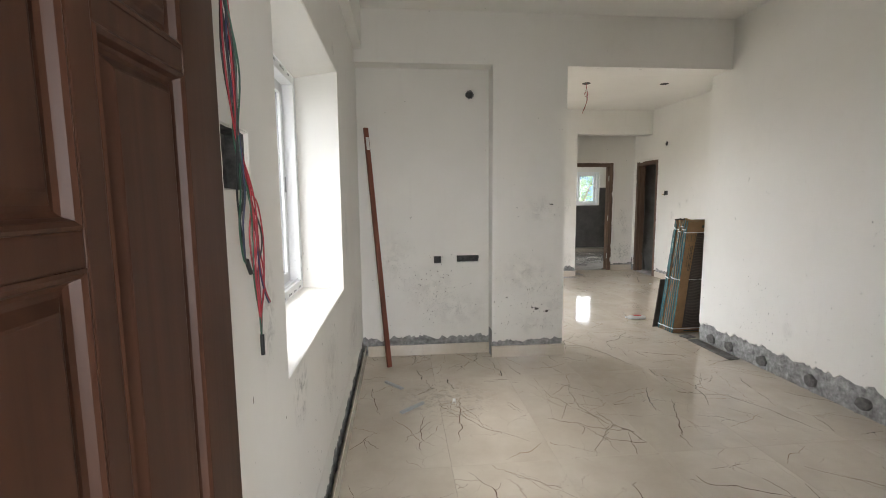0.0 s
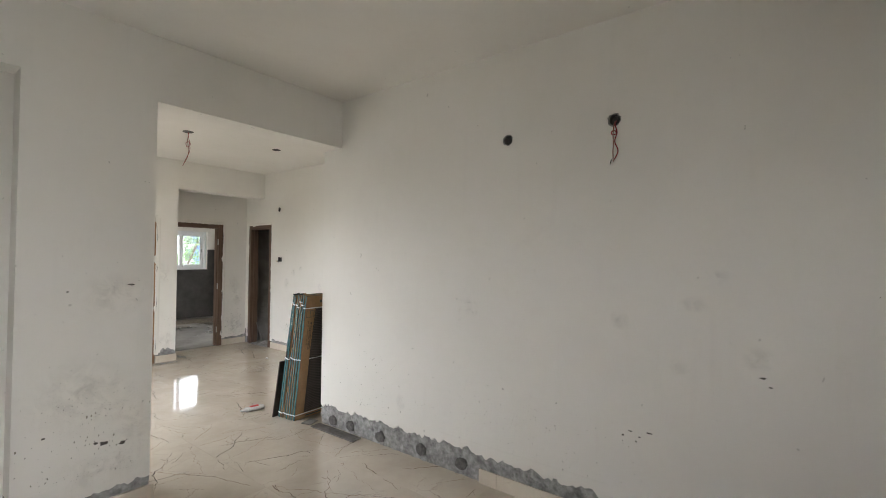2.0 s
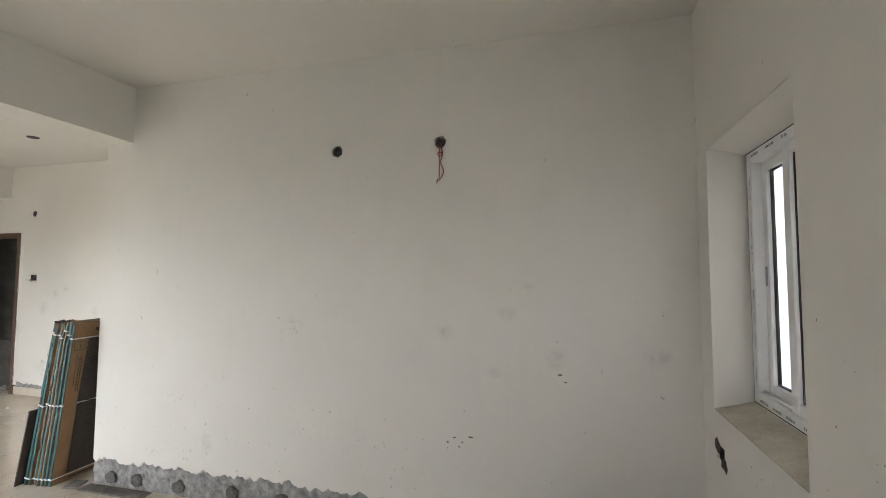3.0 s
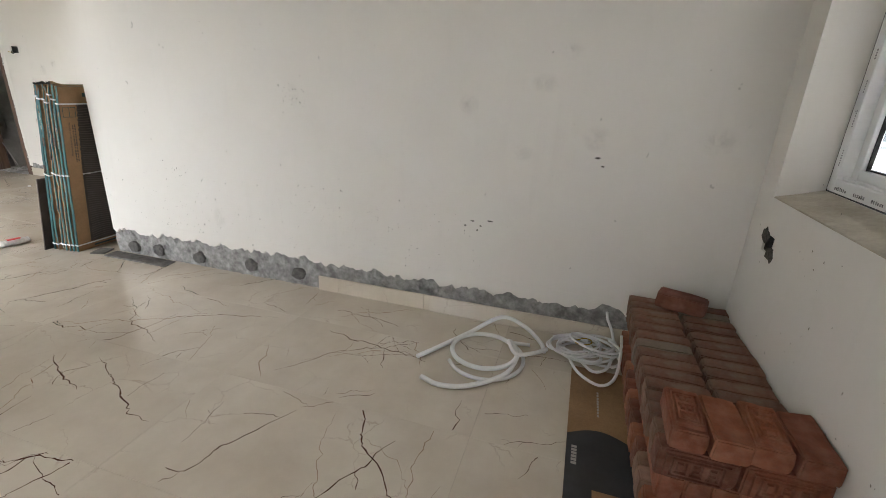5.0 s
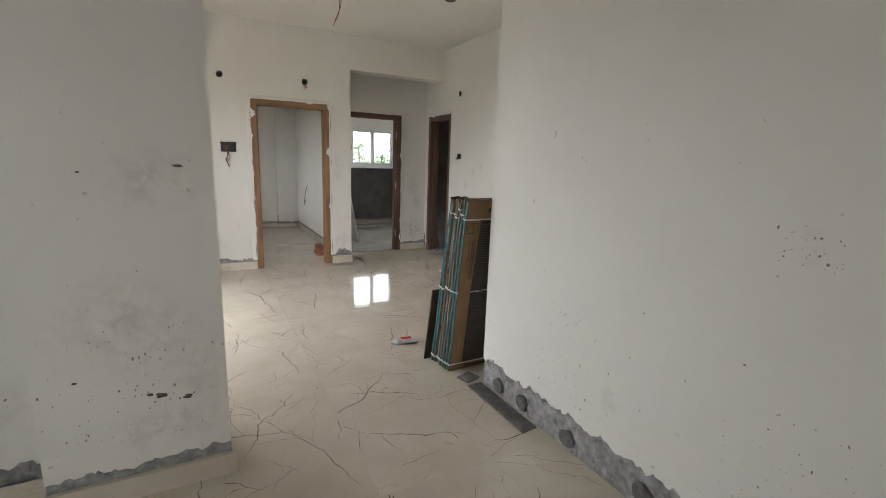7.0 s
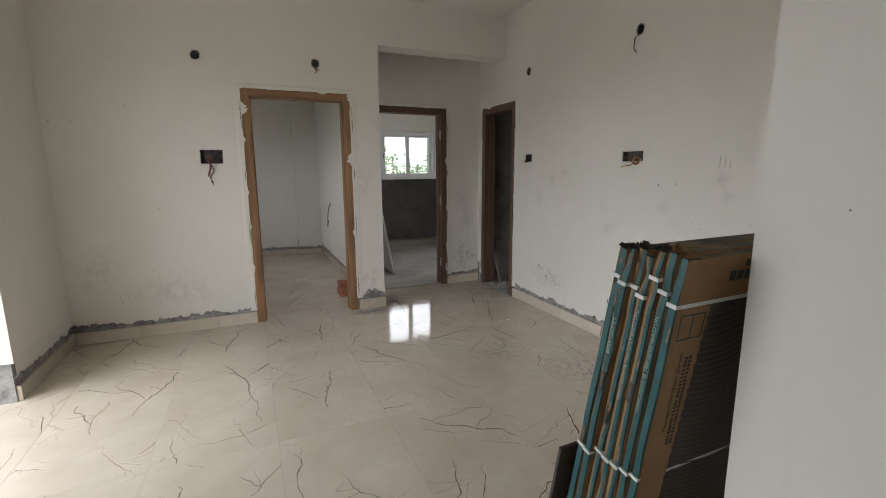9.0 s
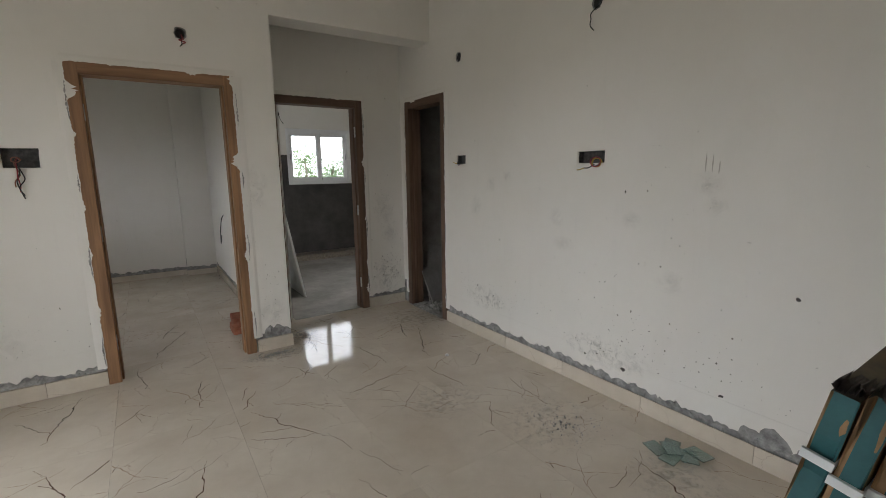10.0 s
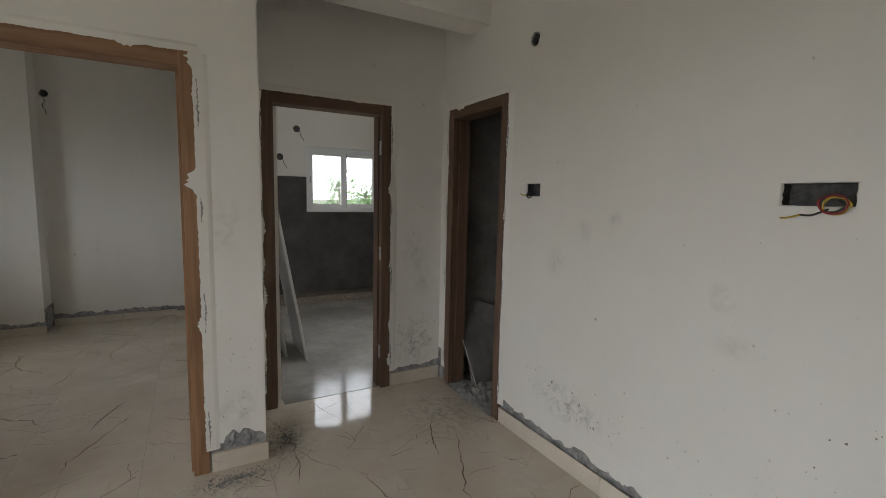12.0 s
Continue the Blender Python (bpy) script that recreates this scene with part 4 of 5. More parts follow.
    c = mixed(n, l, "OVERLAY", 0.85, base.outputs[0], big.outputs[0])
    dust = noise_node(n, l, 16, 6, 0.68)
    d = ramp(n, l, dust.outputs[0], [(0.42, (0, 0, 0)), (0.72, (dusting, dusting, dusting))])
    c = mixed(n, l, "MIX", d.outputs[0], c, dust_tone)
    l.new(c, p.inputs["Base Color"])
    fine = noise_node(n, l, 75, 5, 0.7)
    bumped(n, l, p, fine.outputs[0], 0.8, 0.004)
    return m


BRICK = brick_material("burnt_clay_brick", [(0.0, (0.17, 0.062, 0.042)), (0.35, (0.29, 0.092, 0.05)), (0.7, (0.38, 0.135, 0.068)), (0.93, (0.36, 0.165, 0.10)), (1.0, (0.25, 0.17, 0.13))], 0.30, (0.36, 0.27, 0.21))
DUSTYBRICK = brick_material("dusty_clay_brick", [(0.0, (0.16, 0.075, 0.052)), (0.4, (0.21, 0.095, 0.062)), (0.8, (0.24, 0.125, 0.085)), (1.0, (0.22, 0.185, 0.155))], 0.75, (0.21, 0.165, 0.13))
BL, BW, BT = 0.220, 0.103, 0.0715


def stroke_map():
    """Three pressed letter shapes of plain bars: (x0, x1, y0, y1) on the bed."""
    bars = [(-0.070, 0.070, -0.033, -0.029), (-0.070, 0.070, 0.029, 0.033), (-0.070, -0.065, -0.033, 0.033), (0.065, 0.070, -0.033, 0.033)]
    for cx, upright, across in ((-0.042, (-0.014, 0.009), (0.017, -0.018)), (0.0, (-0.014, 0.010), (0.018, 0.0, -0.018)), (0.042, (-0.012, 0.012), (0.018, -0.003))):
        bars += [(cx + u, cx + u + 0.006, -0.021, 0.021) for u in upright]
        bars += [(cx - 0.013, cx + 0.014, v - 0.003, v + 0.003) for v in across]
    return bars


def brick_mesh(seed, mark, mat):
    """A worn clay brick, lying flat, with knocked corners; mark: letter shapes pressed into its bed."""
    r = random.Random(seed)
    bm = bmesh.new()
    box(bm, -BL / 2, BL / 2, -BW / 2, BW / 2, 0, BT)
    bmesh.ops.subdivide_edges(bm, edges=bm.edges[:], cuts=4, use_grid_fill=True)
    bmesh.ops.bevel(bm, geom=[e for e in bm.edges if len(e.link_faces) == 2 and e.calc_face_angle(0) > 1.0], offset=0.0055, segments=2, affect="EDGES")
    knocks = [(Vector((r.choice((-1, 1)) * BL / 2, r.choice((-1, 1)) * BW / 2, r.choice((0, BT)))), r.uniform(0.02, 0.045)) for _ in range(3)]
    for v in bm.verts:
        k = noise.noise_vector(v.co * 11 + Vector((seed * 3.7, 0, 0))) * 0.0036 + noise.noise_vector(v.co * 34 + Vector((0, seed * 1.3, 0))) * 0.0022
        for corner, reach in knocks:
            near = 1 - (v.co - corner).length / reach
            if near > 0:
                k += (Vector((0, 0, BT / 2)) - corner).normalized() * near * reach * 0.16
        v.co += k
    if mark:
        bars = stroke_map()
        nx, ny = 64, 32
        rows = []
        for i in range(nx + 1):
            row = []
            for j in range(ny + 1):
                x, y = (i / nx - 0.5) * 0.176, (j / ny - 0.5) * 0.080
                sunk = any(x0 <= x <= x1 and y0 <= y <= y1 for x0, x1, y0, y1 in bars)
                rim = i in (0, nx) or j in (0, ny)
                row.append(bm.verts.new((x, y, BT + (-0.006 if rim else 0.0015 if sunk else 0.0095) + 0.0012 * noise.noise((x * 60, y * 60, seed)))))
            rows.append(row)
        for p, q in zip(rows, rows[1:]):
            for j in range(ny):
                bm.faces.new((p[j], q[j], q[j + 1], p[j + 1]))
    me = bpy.data.meshes.new("brick")
    bm.to_mesh(me)
    bm.free()
    me.materials.append(mat)
    return me


PLAIN_BRICKS = [brick_mesh(k, False, BRICK) for k in range(8)]
MARKED_BRICKS = [brick_mesh(20 + k, True, BRICK) for k in range(3)]
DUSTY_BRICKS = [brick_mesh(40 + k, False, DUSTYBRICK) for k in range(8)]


def brick(m, marked=False, label="red clay brick stacked on edge against the wall", dusty=False):
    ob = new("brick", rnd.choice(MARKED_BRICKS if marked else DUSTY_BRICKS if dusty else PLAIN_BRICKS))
    ob.matrix_world = m
    return tagged(ob, label, "brick", "bricks in the stack")


X_END, N_ROWS = 2.955, 15
PITCH = 0.0755
for layer in range(3):
    z = layer * 0.1045 + 0.001
    if layer == 1:
        for i in range(5):
            for j in range(6):
                y = SY + 0.016 + 0.0752 * j
                brick(pose(X_END - BL / 2 - i * (BL + 0.005) + rnd.uniform(-0.003, 0.003), y + BT / 2, z + BW / 2, 90, 0, rnd.uniform(-0.5, 0.5)))
    else:
        for i in range(N_ROWS):
            for j in range(2):
                x = X_END - BT / 2 - i * PITCH + rnd.uniform(-0.003, 0.003)
                y = SY + 0.010 + BL / 2 + j * (BL + 0.010) + rnd.uniform(-0.008, 0.007)
                front = i == N_ROWS - 1
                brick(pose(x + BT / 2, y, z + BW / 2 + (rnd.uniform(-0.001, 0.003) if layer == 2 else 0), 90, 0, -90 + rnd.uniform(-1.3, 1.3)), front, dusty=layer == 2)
for j in range(4):
    brick(pose(X_END - N_ROWS * PITCH + 0.105 + rnd.uniform(-0.01, 0.01), SY + 0.056 + j * 0.1075, 0.319, 0, 0, rnd.uniform(-3.5, 3.5)), j in (1, 3), "red clay brick lying flat on top of the stack")
brick(pose(2.855, 0.56, 0.322, 0, 0, 70), False, "single red clay brick lying on top of the stack")
for k, (x, y, z, a) in enumerate(((2.865, 8.80, 0.002, 90), (2.87, 8.795, 0.079, 87))):
    tagged(brick(pose(x, y, z, 0, 0, a), False, "red clay brick on the floor behind the bedroom doorway"), group="bricks behind the doorway")

# hose
HOSEWHITE = material("white_pvc_hose", (0.80, 0.80, 0.79), 0.35)[0]


def ring(cx, cy, rx, ry, a0, a1, z0, z1, n=10, tilt=0.0):
    out = []
    for k in range(n + 1):
        a = radians(a0 + (a1 - a0) * k / n)
        x, y = rx * math.cos(a), ry * math.sin(a)
        c, s2 = math.cos(radians(tilt)), math.sin(radians(tilt))
        out.append((cx + c * x - s2 * y, cy + s2 * x + c * y, z0 + (z1 - z0) * k / n))
    return out


hose = tagged(new("pvc_hose"), "loosely coiled white plastic hose on the tile floor", "hose")
pts = [(2.44, 1.775, 0.014), (2.56, 1.70, 0.016), (2.74, 1.58, 0.03), (2.87, 1.43, 0.09), (2.87, 1.30, 0.06), (2.80, 1.20, 0.02), (2.72, 1.17, 0.014)]
part("hose_length", tubed(pts, 0.0115, 8), HOSEWHITE, hose)
pts = [(2.29, 1.70, 0.014), (2.26, 1.60, 0.014), (2.30, 1.47, 0.016), (2.42, 1.33, 0.03)] + ring(2.575, 1.46, 0.165, 0.165, -95, 320, 0.036, 0.05, 16) + [(2.58, 1.30, 0.055), (2.66, 1.22, 0.03), (2.74, 1.16, 0.02)]
part("hose_length", tubed(pts, 0.0115, 8), HOSEWHITE, hose)
pts = ring(2.57, 1.45, 0.20, 0.19, 120, 330, 0.013, 0.013, 12) + [(2.76, 1.25, 0.014)]
part("hose_length", tubed(pts, 0.0095, 8), HOSEWHITE, hose)
bundle = tagged(new("conduit_bundle"), "tangled bundle of thin white conduit tied with yellow string", "conduit")
for k in range(8):
    r = random.Random(900 + k)
    pts = ring(2.79 + r.uniform(-0.04, 0.04), 0.98 + r.uniform(-0.06, 0.06), r.uniform(0.06, 0.125), r.uniform(0.10, 0.21), r.uniform(0, 360), r.uniform(560, 760), 0.012 + 0.006 * k, 0.02 + 0.009 * k, 18, r.uniform(-40, 40))
    part("conduit_loop", tubed(pts, 0.0068, 7, 4), HOSEWHITE, bundle)
part("conduit_loop", tubed([(2.70, 1.0, 0.03), (2.62, 0.93, 0.02), (2.66, 0.86, 0.03), (2.80, 0.83, 0.06), (2.92, 0.84, 0.10), (2.93, 0.87, 0.16), (2.94, 0.88, 0.20)], 0.0075, 7), HOSEWHITE, bundle)
part("conduit_loop", tubed([(2.74, 1.06, 0.03), (2.60, 1.00, 0.015), (2.52, 0.90, 0.015), (2.58, 0.83, 0.03), (2.74, 0.80, 0.08), (2.83, 0.80, 0.13)], 0.0075, 7), HOSEWHITE, bundle)
part("tie_string", tubed(ring(2.80, 0.98, 0.03, 0.045, 0, 360, 0.07, 0.075, 12, 30), 0.003, 5), WIRE["yellow"], bundle, "yellow tie string")

# cardboard
CARD = grainy("brown_cardboard", (0.25, 0.148, 0.072), (0.35, 0.215, 0.11), 5, 0.8, 0.25, fine=120)
CARDDARK = grainy("dark_printed_cardboard", (0.018, 0.019, 0.024), (0.035, 0.036, 0.042), 6, 0.55, 0.1)
sheet = tagged(new("cardboard_sheet"), "flattened brown cardboard with a dark printed end beside the bricks", "cardboard")
part("board", boxed(1.50, 2.66, 0.775, 1.025, 0.001, 0.006, 0.001, 1), CARD, sheet)
bm = bmesh.new()
edge = [(2.16 + 0.05 * math.sin(math.pi * k / 12), 0.775 + 0.25 * k / 12) for k in range(13)]
vs = [bm.verts.new((x, y, 0.0068)) for x, y in edge] + [bm.verts.new((1.502, 1.024, 0.0068)), bm.verts.new((1.502, 0.776, 0.0068))]
bm.faces.new(vs)
bmesh.ops.recalc_face_normals(bm, faces=bm.faces[:])
part("dark_print", bm, CARDDARK, sheet)
part("paper_label", boxed(1.52, 1.90, 0.79, 0.93, 0.0066, 0.0078), CARD, sheet)
bm = bmesh.new()
n = 28
for r0, r1 in ((0.030, 0.048),):
    a = [[bm.verts.new((1.80 + q * math.cos(2 * math.pi * k / n), 0.855 + q * math.sin(2 * math.pi * k / n), 0.0084)) for k in range(n)] for q in (r0, r1)]
    for k in range(n):
        bm.faces.new((a[0][k], a[1][k], a[1][(k + 1) % n], a[0][(k + 1) % n]))
part("round_stamp", bm, CARDDARK, sheet)
bm = bmesh.new()
for k in range(6):
    box(bm, 2.00 + k * 0.017, 2.012 + k * 0.017, 0.985, 1.005, 0.0066, 0.0078)
for k in range(9):
    box(bm, 2.30 + k * 0.02, 2.315 + k * 0.02, 0.90, 0.908, 0.0058, 0.0068)
tagged(part("printed_bars", bm, material("pale_print", (0.45, 0.42, 0.38), 0.6)[0], sheet), kind="stuff")

# wooden strip leaning in the corner
rod = tagged(new("wooden_strip"), "red-brown varnished wooden strip leaning in the corner", "wooden strip")
part("strip", boxed(-0.02, 0.02, -0.012, 0.012, 0, 2.075, 0.003), RODWOOD, rod)
part("paper_label", boxed(-0.014, 0.014, -0.0135, -0.012, 1.88, 1.99), material("paper", (0.7, 0.68, 0.64), 0.7)[0], rod, "white paper label")
foot, head = Vector((-0.122, 4.055, 0.002)), Vector((-0.286, 4.325, 1.998))
rod.matrix_world = Matrix.Translation(foot) @ (head - foot).to_track_quat("Z", "X").to_matrix().to_4x4() @ pose(0, 0, 0, 0, 0, 90)

# offcuts on the floor
GREYPVC = material("grey_plastic", (0.42, 0.43, 0.43), 0.45)[0]
for x, y, a, ln in ((-0.08, 3.655, -48, 0.2), (0.05, 3.265, 40, 0.21), (0.347, 3.33, 80, 0.05)):
    bm = bmesh.new()
    prof = [(-0.010, 0.0), (-0.010, 0.016), (0.010, 0.016), (0.010, 0.0), (0.008, 0.0), (0.008, 0.014), (-0.008, 0.014), (-0.008, 0.0)]
    e0 = [bm.verts.new((-ln / 2, p, q)) for p, q in prof]
    e1 = [bm.verts.new((ln / 2, p, q)) for p, q in prof]
    for k in range(8):
        bm.faces.new((e0[k], e0[(k + 1) % 8], e1[(k + 1) % 8], e1[k]))
    bm.faces.new(e0)
    bm.faces.new(e1[::-1])
    bmesh.ops.recalc_face_normals(bm, faces=bm.faces[:])
    ob = part("trunking_offcut", bm, GREYPVC if ln > 0.1 else HOSEWHITE)
    ob.matrix_world = pose(x, y, 0.001, 0, 0, a)
    tagged(ob, "short grey plastic trunking offcut on the floor", "offcut", "offcuts on the floor")

# mortar plugs in the hacked strip and the notched tile strip before it
PLUG = grainy("dark_mortar_plug", (0.09, 0.085, 0.08), (0.16, 0.15, 0.14), 30, 0.85, 0.5)
for k, (y, z) in enumerate(((4.264, 0.062), (4.024, 0.066), (3.651, 0.066), (3.206, 0.082), (2.828, 0.08))):
    r = random.Random(k)
    bm = bmesh.new()
    n = 16
    rim = [(0.046 + r.uniform(-0.006, 0.006)) for _ in range(n)]
    levels = [(1.0, 0.014), (0.93, -0.006), (0.6, -0.010), (0.0, -0.008)]
    rings = [[bm.verts.new((RX + d, y + q * rim[j] * 1.1 * math.cos(2 * math.pi * j / n), z + q * rim[j] * math.sin(2 * math.pi * j / n))) for j in range(n)] for q, d in levels[:3]]
    for a, b in zip(rings, rings[1:]):
        for j in range(n):
            bm.faces.new((a[j], b[j], b[(j + 1) % n], a[(j + 1) % n]))
    bm.faces.new(rings[-1])
    bmesh.ops.recalc_face_normals(bm, faces=bm.faces[:])
    tagged(part("mortar_plug", bm, PLUG), "round dark mortar plug in the hacked wall base", "mortar plug", "mortar plugs")

NOTCHED = grainy("grey_notched_tile_back", (0.12, 0.11, 0.10), (0.22, 0.205, 0.19), 14, 0.7, 0.4)
strip = tagged(new("tile_strip"), "grey tile offcut strip with ribbed back on the floor", "tile offcut")
part("slab", boxed(0, 0.105, 0, 0.56, 0.001, 0.011, 0.001, 1), NOTCHED, strip)
bm = bmesh.new()
for k in range(36):
    box(bm, 0.008, 0.097, 0.012 + k * 0.015, 0.0165 + k * 0.015, 0.0108, 0.0128)
part("ribs", bm, NOTCHED, strip)
strip.matrix_world = pose(2.853, 3.865, 0.0, 0, 0, 0.6)
strip2 = tagged(part("tile_scrap", boxed(0, 0.12, 0, 0.10, 0.001, 0.011, 0.001, 1), NOTCHED), "small broken grey tile piece on the floor", "tile offcut")
strip2.matrix_world = pose(2.87, 4.46, 0, 0, 0, 18)
# loose skirting piece standing before the fixed ones
loose = tagged(part("loose_skirting_tile", boxed(-0.006, 0, 0, 0.58, 0, 0.1, 0.0015, 1), TILE), "loose cream skirting tile standing against the wall base", "tile")
loose.matrix_world = pose(2.952, 1.31, 0.001, 0, 4, 0)

# ---- tile boxes ----
TEAL = grainy("teal_printed_carton", (0.010, 0.075, 0.084), (0.022, 0.120, 0.130), 9, 0.55, 0.2, fine=90)
DUSTYTOP = grainy("dusty_carton_top", (0.09, 0.085, 0.068), (0.21, 0.165, 0.105), 12, 0.85, 0.5)
TEALDARK = grainy("worn_dark_carton_edge", (0.05, 0.045, 0.04), (0.12, 0.10, 0.08), 20, 0.8, 0.5)
TILEBACK = grainy("dark_brown_tile_back", (0.045, 0.035, 0.030), (0.085, 0.068, 0.058), 8, 0.45, 0.3)
STRAP = material("white_plastic_strap", (0.72, 0.74, 0.74), 0.35)[0]
PALEINK = material("pale_carton_ink", (0.33, 0.42, 0.37), 0.6)[0]
DARKINK = material("dark_carton_ink", (0.05, 0.04, 0.035), 0.7)[0]


def lettering(text, size):
    cu = bpy.data.curves.new("lettering", "FONT")
    cu.body, cu.size, cu.extrude = text, size, 0.0002
    ob = bpy.data.objects.new("lettering", cu)
    scene.collection.objects.link(ob)
    me = bpy.data.meshes.new_from_object(ob.evaluated_get(bpy.context.evaluated_depsgraph_get()))
    bpy.data.objects.remove(ob)
    bpy.data.curves.remove(cu)
    bm = bmesh.new()
    bm.from_mesh(me)
    bpy.data.meshes.remove(me)
    return bm


def tile_box(index, thick, text, size, brown, torn, front=False):
    """A carton of two large tiles on its short side: brown faces, teal edges, straps, torn corners.
    x: across the carton, from the teal edge; y: through it, the face at y = 0; z: up."""
    r = random.Random(700 + index)
    root = tagged(new("tile_box"), "teal and brown carton of large tiles leaning on the wall" if not front else "teal and brown tile carton, torn open on its face", "tile carton", "leaning tile cartons")
    W, H = 0.605, 1.205 + r.uniform(-0.008, 0.012)
    bm = bmesh.new()
    n = 26
    rows = []
    for k in range(n + 1):
        z = H * k / n
        bulge = 0.0035 * noise.noise((z * 5, index * 2.2, 0))
        nick = 0.012 * max(0, noise.noise((z * 9, index * 5.1, 3)) - 0.35) * 3
        if k >= n - 2:
            nick += r.uniform(0.0, 0.010)
        a = brown * thick
        rows.append([bm.verts.new(p) for p in ((W, 0.001, z), (0.004, 0.001 + bulge, z), (nick - bulge, 0.003, z), (nick - bulge, thick - 0.003 - a, z), (nick - bulge + 0.001, thick - 0.004, z), (0.004, thick - 0.001, z), (W, thick - 0.001, z))])
    mats = [1, 0, 0, 1, 1, 1, 1]
    for p, q in zip(rows, rows[1:]):
        for k in range(7):
            f = bm.faces.new((p[k], p[(k + 1) % 7], q[(k + 1) % 7], q[k]))
            f.material_index = mats[k]
    bm.faces.new(rows[0][::-1]).material_index = 1
    top = bm.faces.new(rows[-1])
    top.material_index = 2
    bmesh.ops.recalc_face_normals(bm, faces=bm.faces[:])
    part("carton", bm, [TEAL, CARD, DUSTYTOP], root)
    # torn flaps and crushed corner on top
    bm = bmesh.new()
    for k in range(3):
        x = 0.002 + r.uniform(0, 0.02)
        vs = [bm.verts.new((x + r.uniform(-0.010, 0.006), thick * j / 7, H + r.uniform(0.0, 0.020))) for j in range(8)]
        mid = [bm.verts.new((x + 0.014 + r.uniform(-0.005, 0.006), thick * j / 7, H + r.uniform(0.001, 0.012))) for j in range(8)]
        wv = [bm.verts.new((x + 0.03 + r.uniform(0, 0.04), thick * j / 7, H + 0.0008)) for j in range(8)]
        for j in range(7):
            bm.faces.new((vs[j], vs[j + 1], mid[j + 1], mid[j]))
            bm.faces.new((mid[j], mid[j + 1], wv[j + 1], wv[j]))
    part("torn_flap", bm, TEALDARK if torn else CARD, root, "torn dark cardboard flap")
    # scuffs where the printed paper is torn off along the edges
    bm = bmesh.new()
    for k in range(4 if torn else 2):
        z, y = r.uniform(0.45, H - 0.02), r.choice((0.004, thick * (1 - brown) - 0.004)) + r.uniform(-0.002, 0.002)
        size_y, size_z = r.uniform(0.0015, 0.004), r.uniform(0.006, 0.022)
        ringed = [bm.verts.new((-0.0049, min(thick, max(0.0, y + size_y * math.cos(q * 0.7) * r.uniform(0.5, 1.2))), z + size_z * math.sin(q * 0.7) * r.uniform(0.5, 1.2))) for q in range(9)]
        bm.faces.new(ringed)
    tagged(part("scuff", bm, CARD, root, "brown scuffs where print is torn off"), kind="stuff")
    if torn:
        part("tear", boxed(-0.0035, 0.004, thick * 0.2, thick * 0.75, 0.60 + 0.1 * index % 0.3, 0.66 + 0.1 * index % 0.3, 0.002, 1), TEALDARK, root, "torn dark cardboard")
    for z in (0.05, 0.60 + r.uniform(-0.02, 0.02), 1.118 + r.uniform(-0.032, 0.03)):
        bm = bmesh.new()
        box(bm, -0.0045, 0.0, -0.0015, thick + 0.0012, z - 0.0048, z + 0.0048)
        box(bm, 0.0, W + 0.001, -0.0016, -0.0002, z - 0.0048, z + 0.0048)
        part("strap", bm, STRAP, root, "white plastic strap")
    if text:
        bm = lettering(text, size)
        mid = thick * (1 - brown) * 0.5
        turn = Matrix(((0, 0, -1, -0.0050), (0, 1, 0, mid - size * 0.36), (1, 0, 0, 0.92), (0, 0, 0, 1))) if text[0] == "6" else Matrix(((0, 0, -1, -0.0050), (0, -1, 0, mid + size * 0.36), (-1, 0, 0, 1.06), (0, 0, 0, 1)))
        bmesh.ops.transform(bm, matrix=turn, verts=bm.verts[:])
        part("printed_lettering", bm, PALEINK, root)
    if front:
        # the face torn away: the dark tile behind, a brown margin along the edge and foot
        part("bare_tile", boxed(0.10, 0.595, -0.0012, 0.0005, 0.06, 1.085), TILEBACK, root, "dark ribbed back of a large tile")
        bm = bmesh.new()
        for k in range(58):
            z = 0.075 + k * 0.0173
            for j in range(1):
                a = [bm.verts.new((0.115 + i * 0.03, -0.0016 - 0.0006, z + 0.012 * math.sin(i * 0.45 + 0.08 * k))) for i in range(17)]
                b = [bm.verts.new((v.co.x, -0.0016, v.co.z + 0.005)) for v in a]
                for i in range(16):
                    bm.faces.new((a[i], a[i + 1], b[i + 1], b[i]))
        part("tile_ribs", bm, RIB, root)
        bm = bmesh.new()
        pts = [(0.080 + 0.032 * k / 60 + (0.003 if k % 2 else -0.003) + r.uniform(-0.001, 0.001), 0.065 + 1.015 * k / 60) for k in range(61)] + [(0.113, 1.082), (0.004, 1.082)]
        face = [bm.verts.new((x, -0.0035, z)) for x, z in pts] + [bm.verts.new((0.004, -0.0035, 0.065))]
        bm.faces.new(face)
        bmesh.ops.recalc_face_normals(bm, faces=bm.faces[:])
        part("torn_face", bm, CARD, root, "torn brown carton face")
        for txt, size2, x, z in (("Minimum 5mm Spacer (Grout)", 0.0185, 0.052, 0.735), ("line", 0.0085, 0.073, 0.69), ("line", 0.0085, 0.087, 0.69)):
            if txt[0] == "M":
                bm = lettering(txt, size2)
                bmesh.ops.transform(bm, matrix=Matrix(((0, -1, 0, x), (0, 0, -1, -0.0045), (1, 0, 0, z), (0, 0, 0, 1))), verts=bm.verts[:])
            else:
                bm = bmesh.new()
                for k in range(24):
                    box(bm, x - size2, x, -0.0047, -0.0040, z + k * 0.011, z + k * 0.011 + r.uniform(0.004, 0.009))
            part("printed_lettering", bm, DARKINK, root)
        bm = bmesh.new()
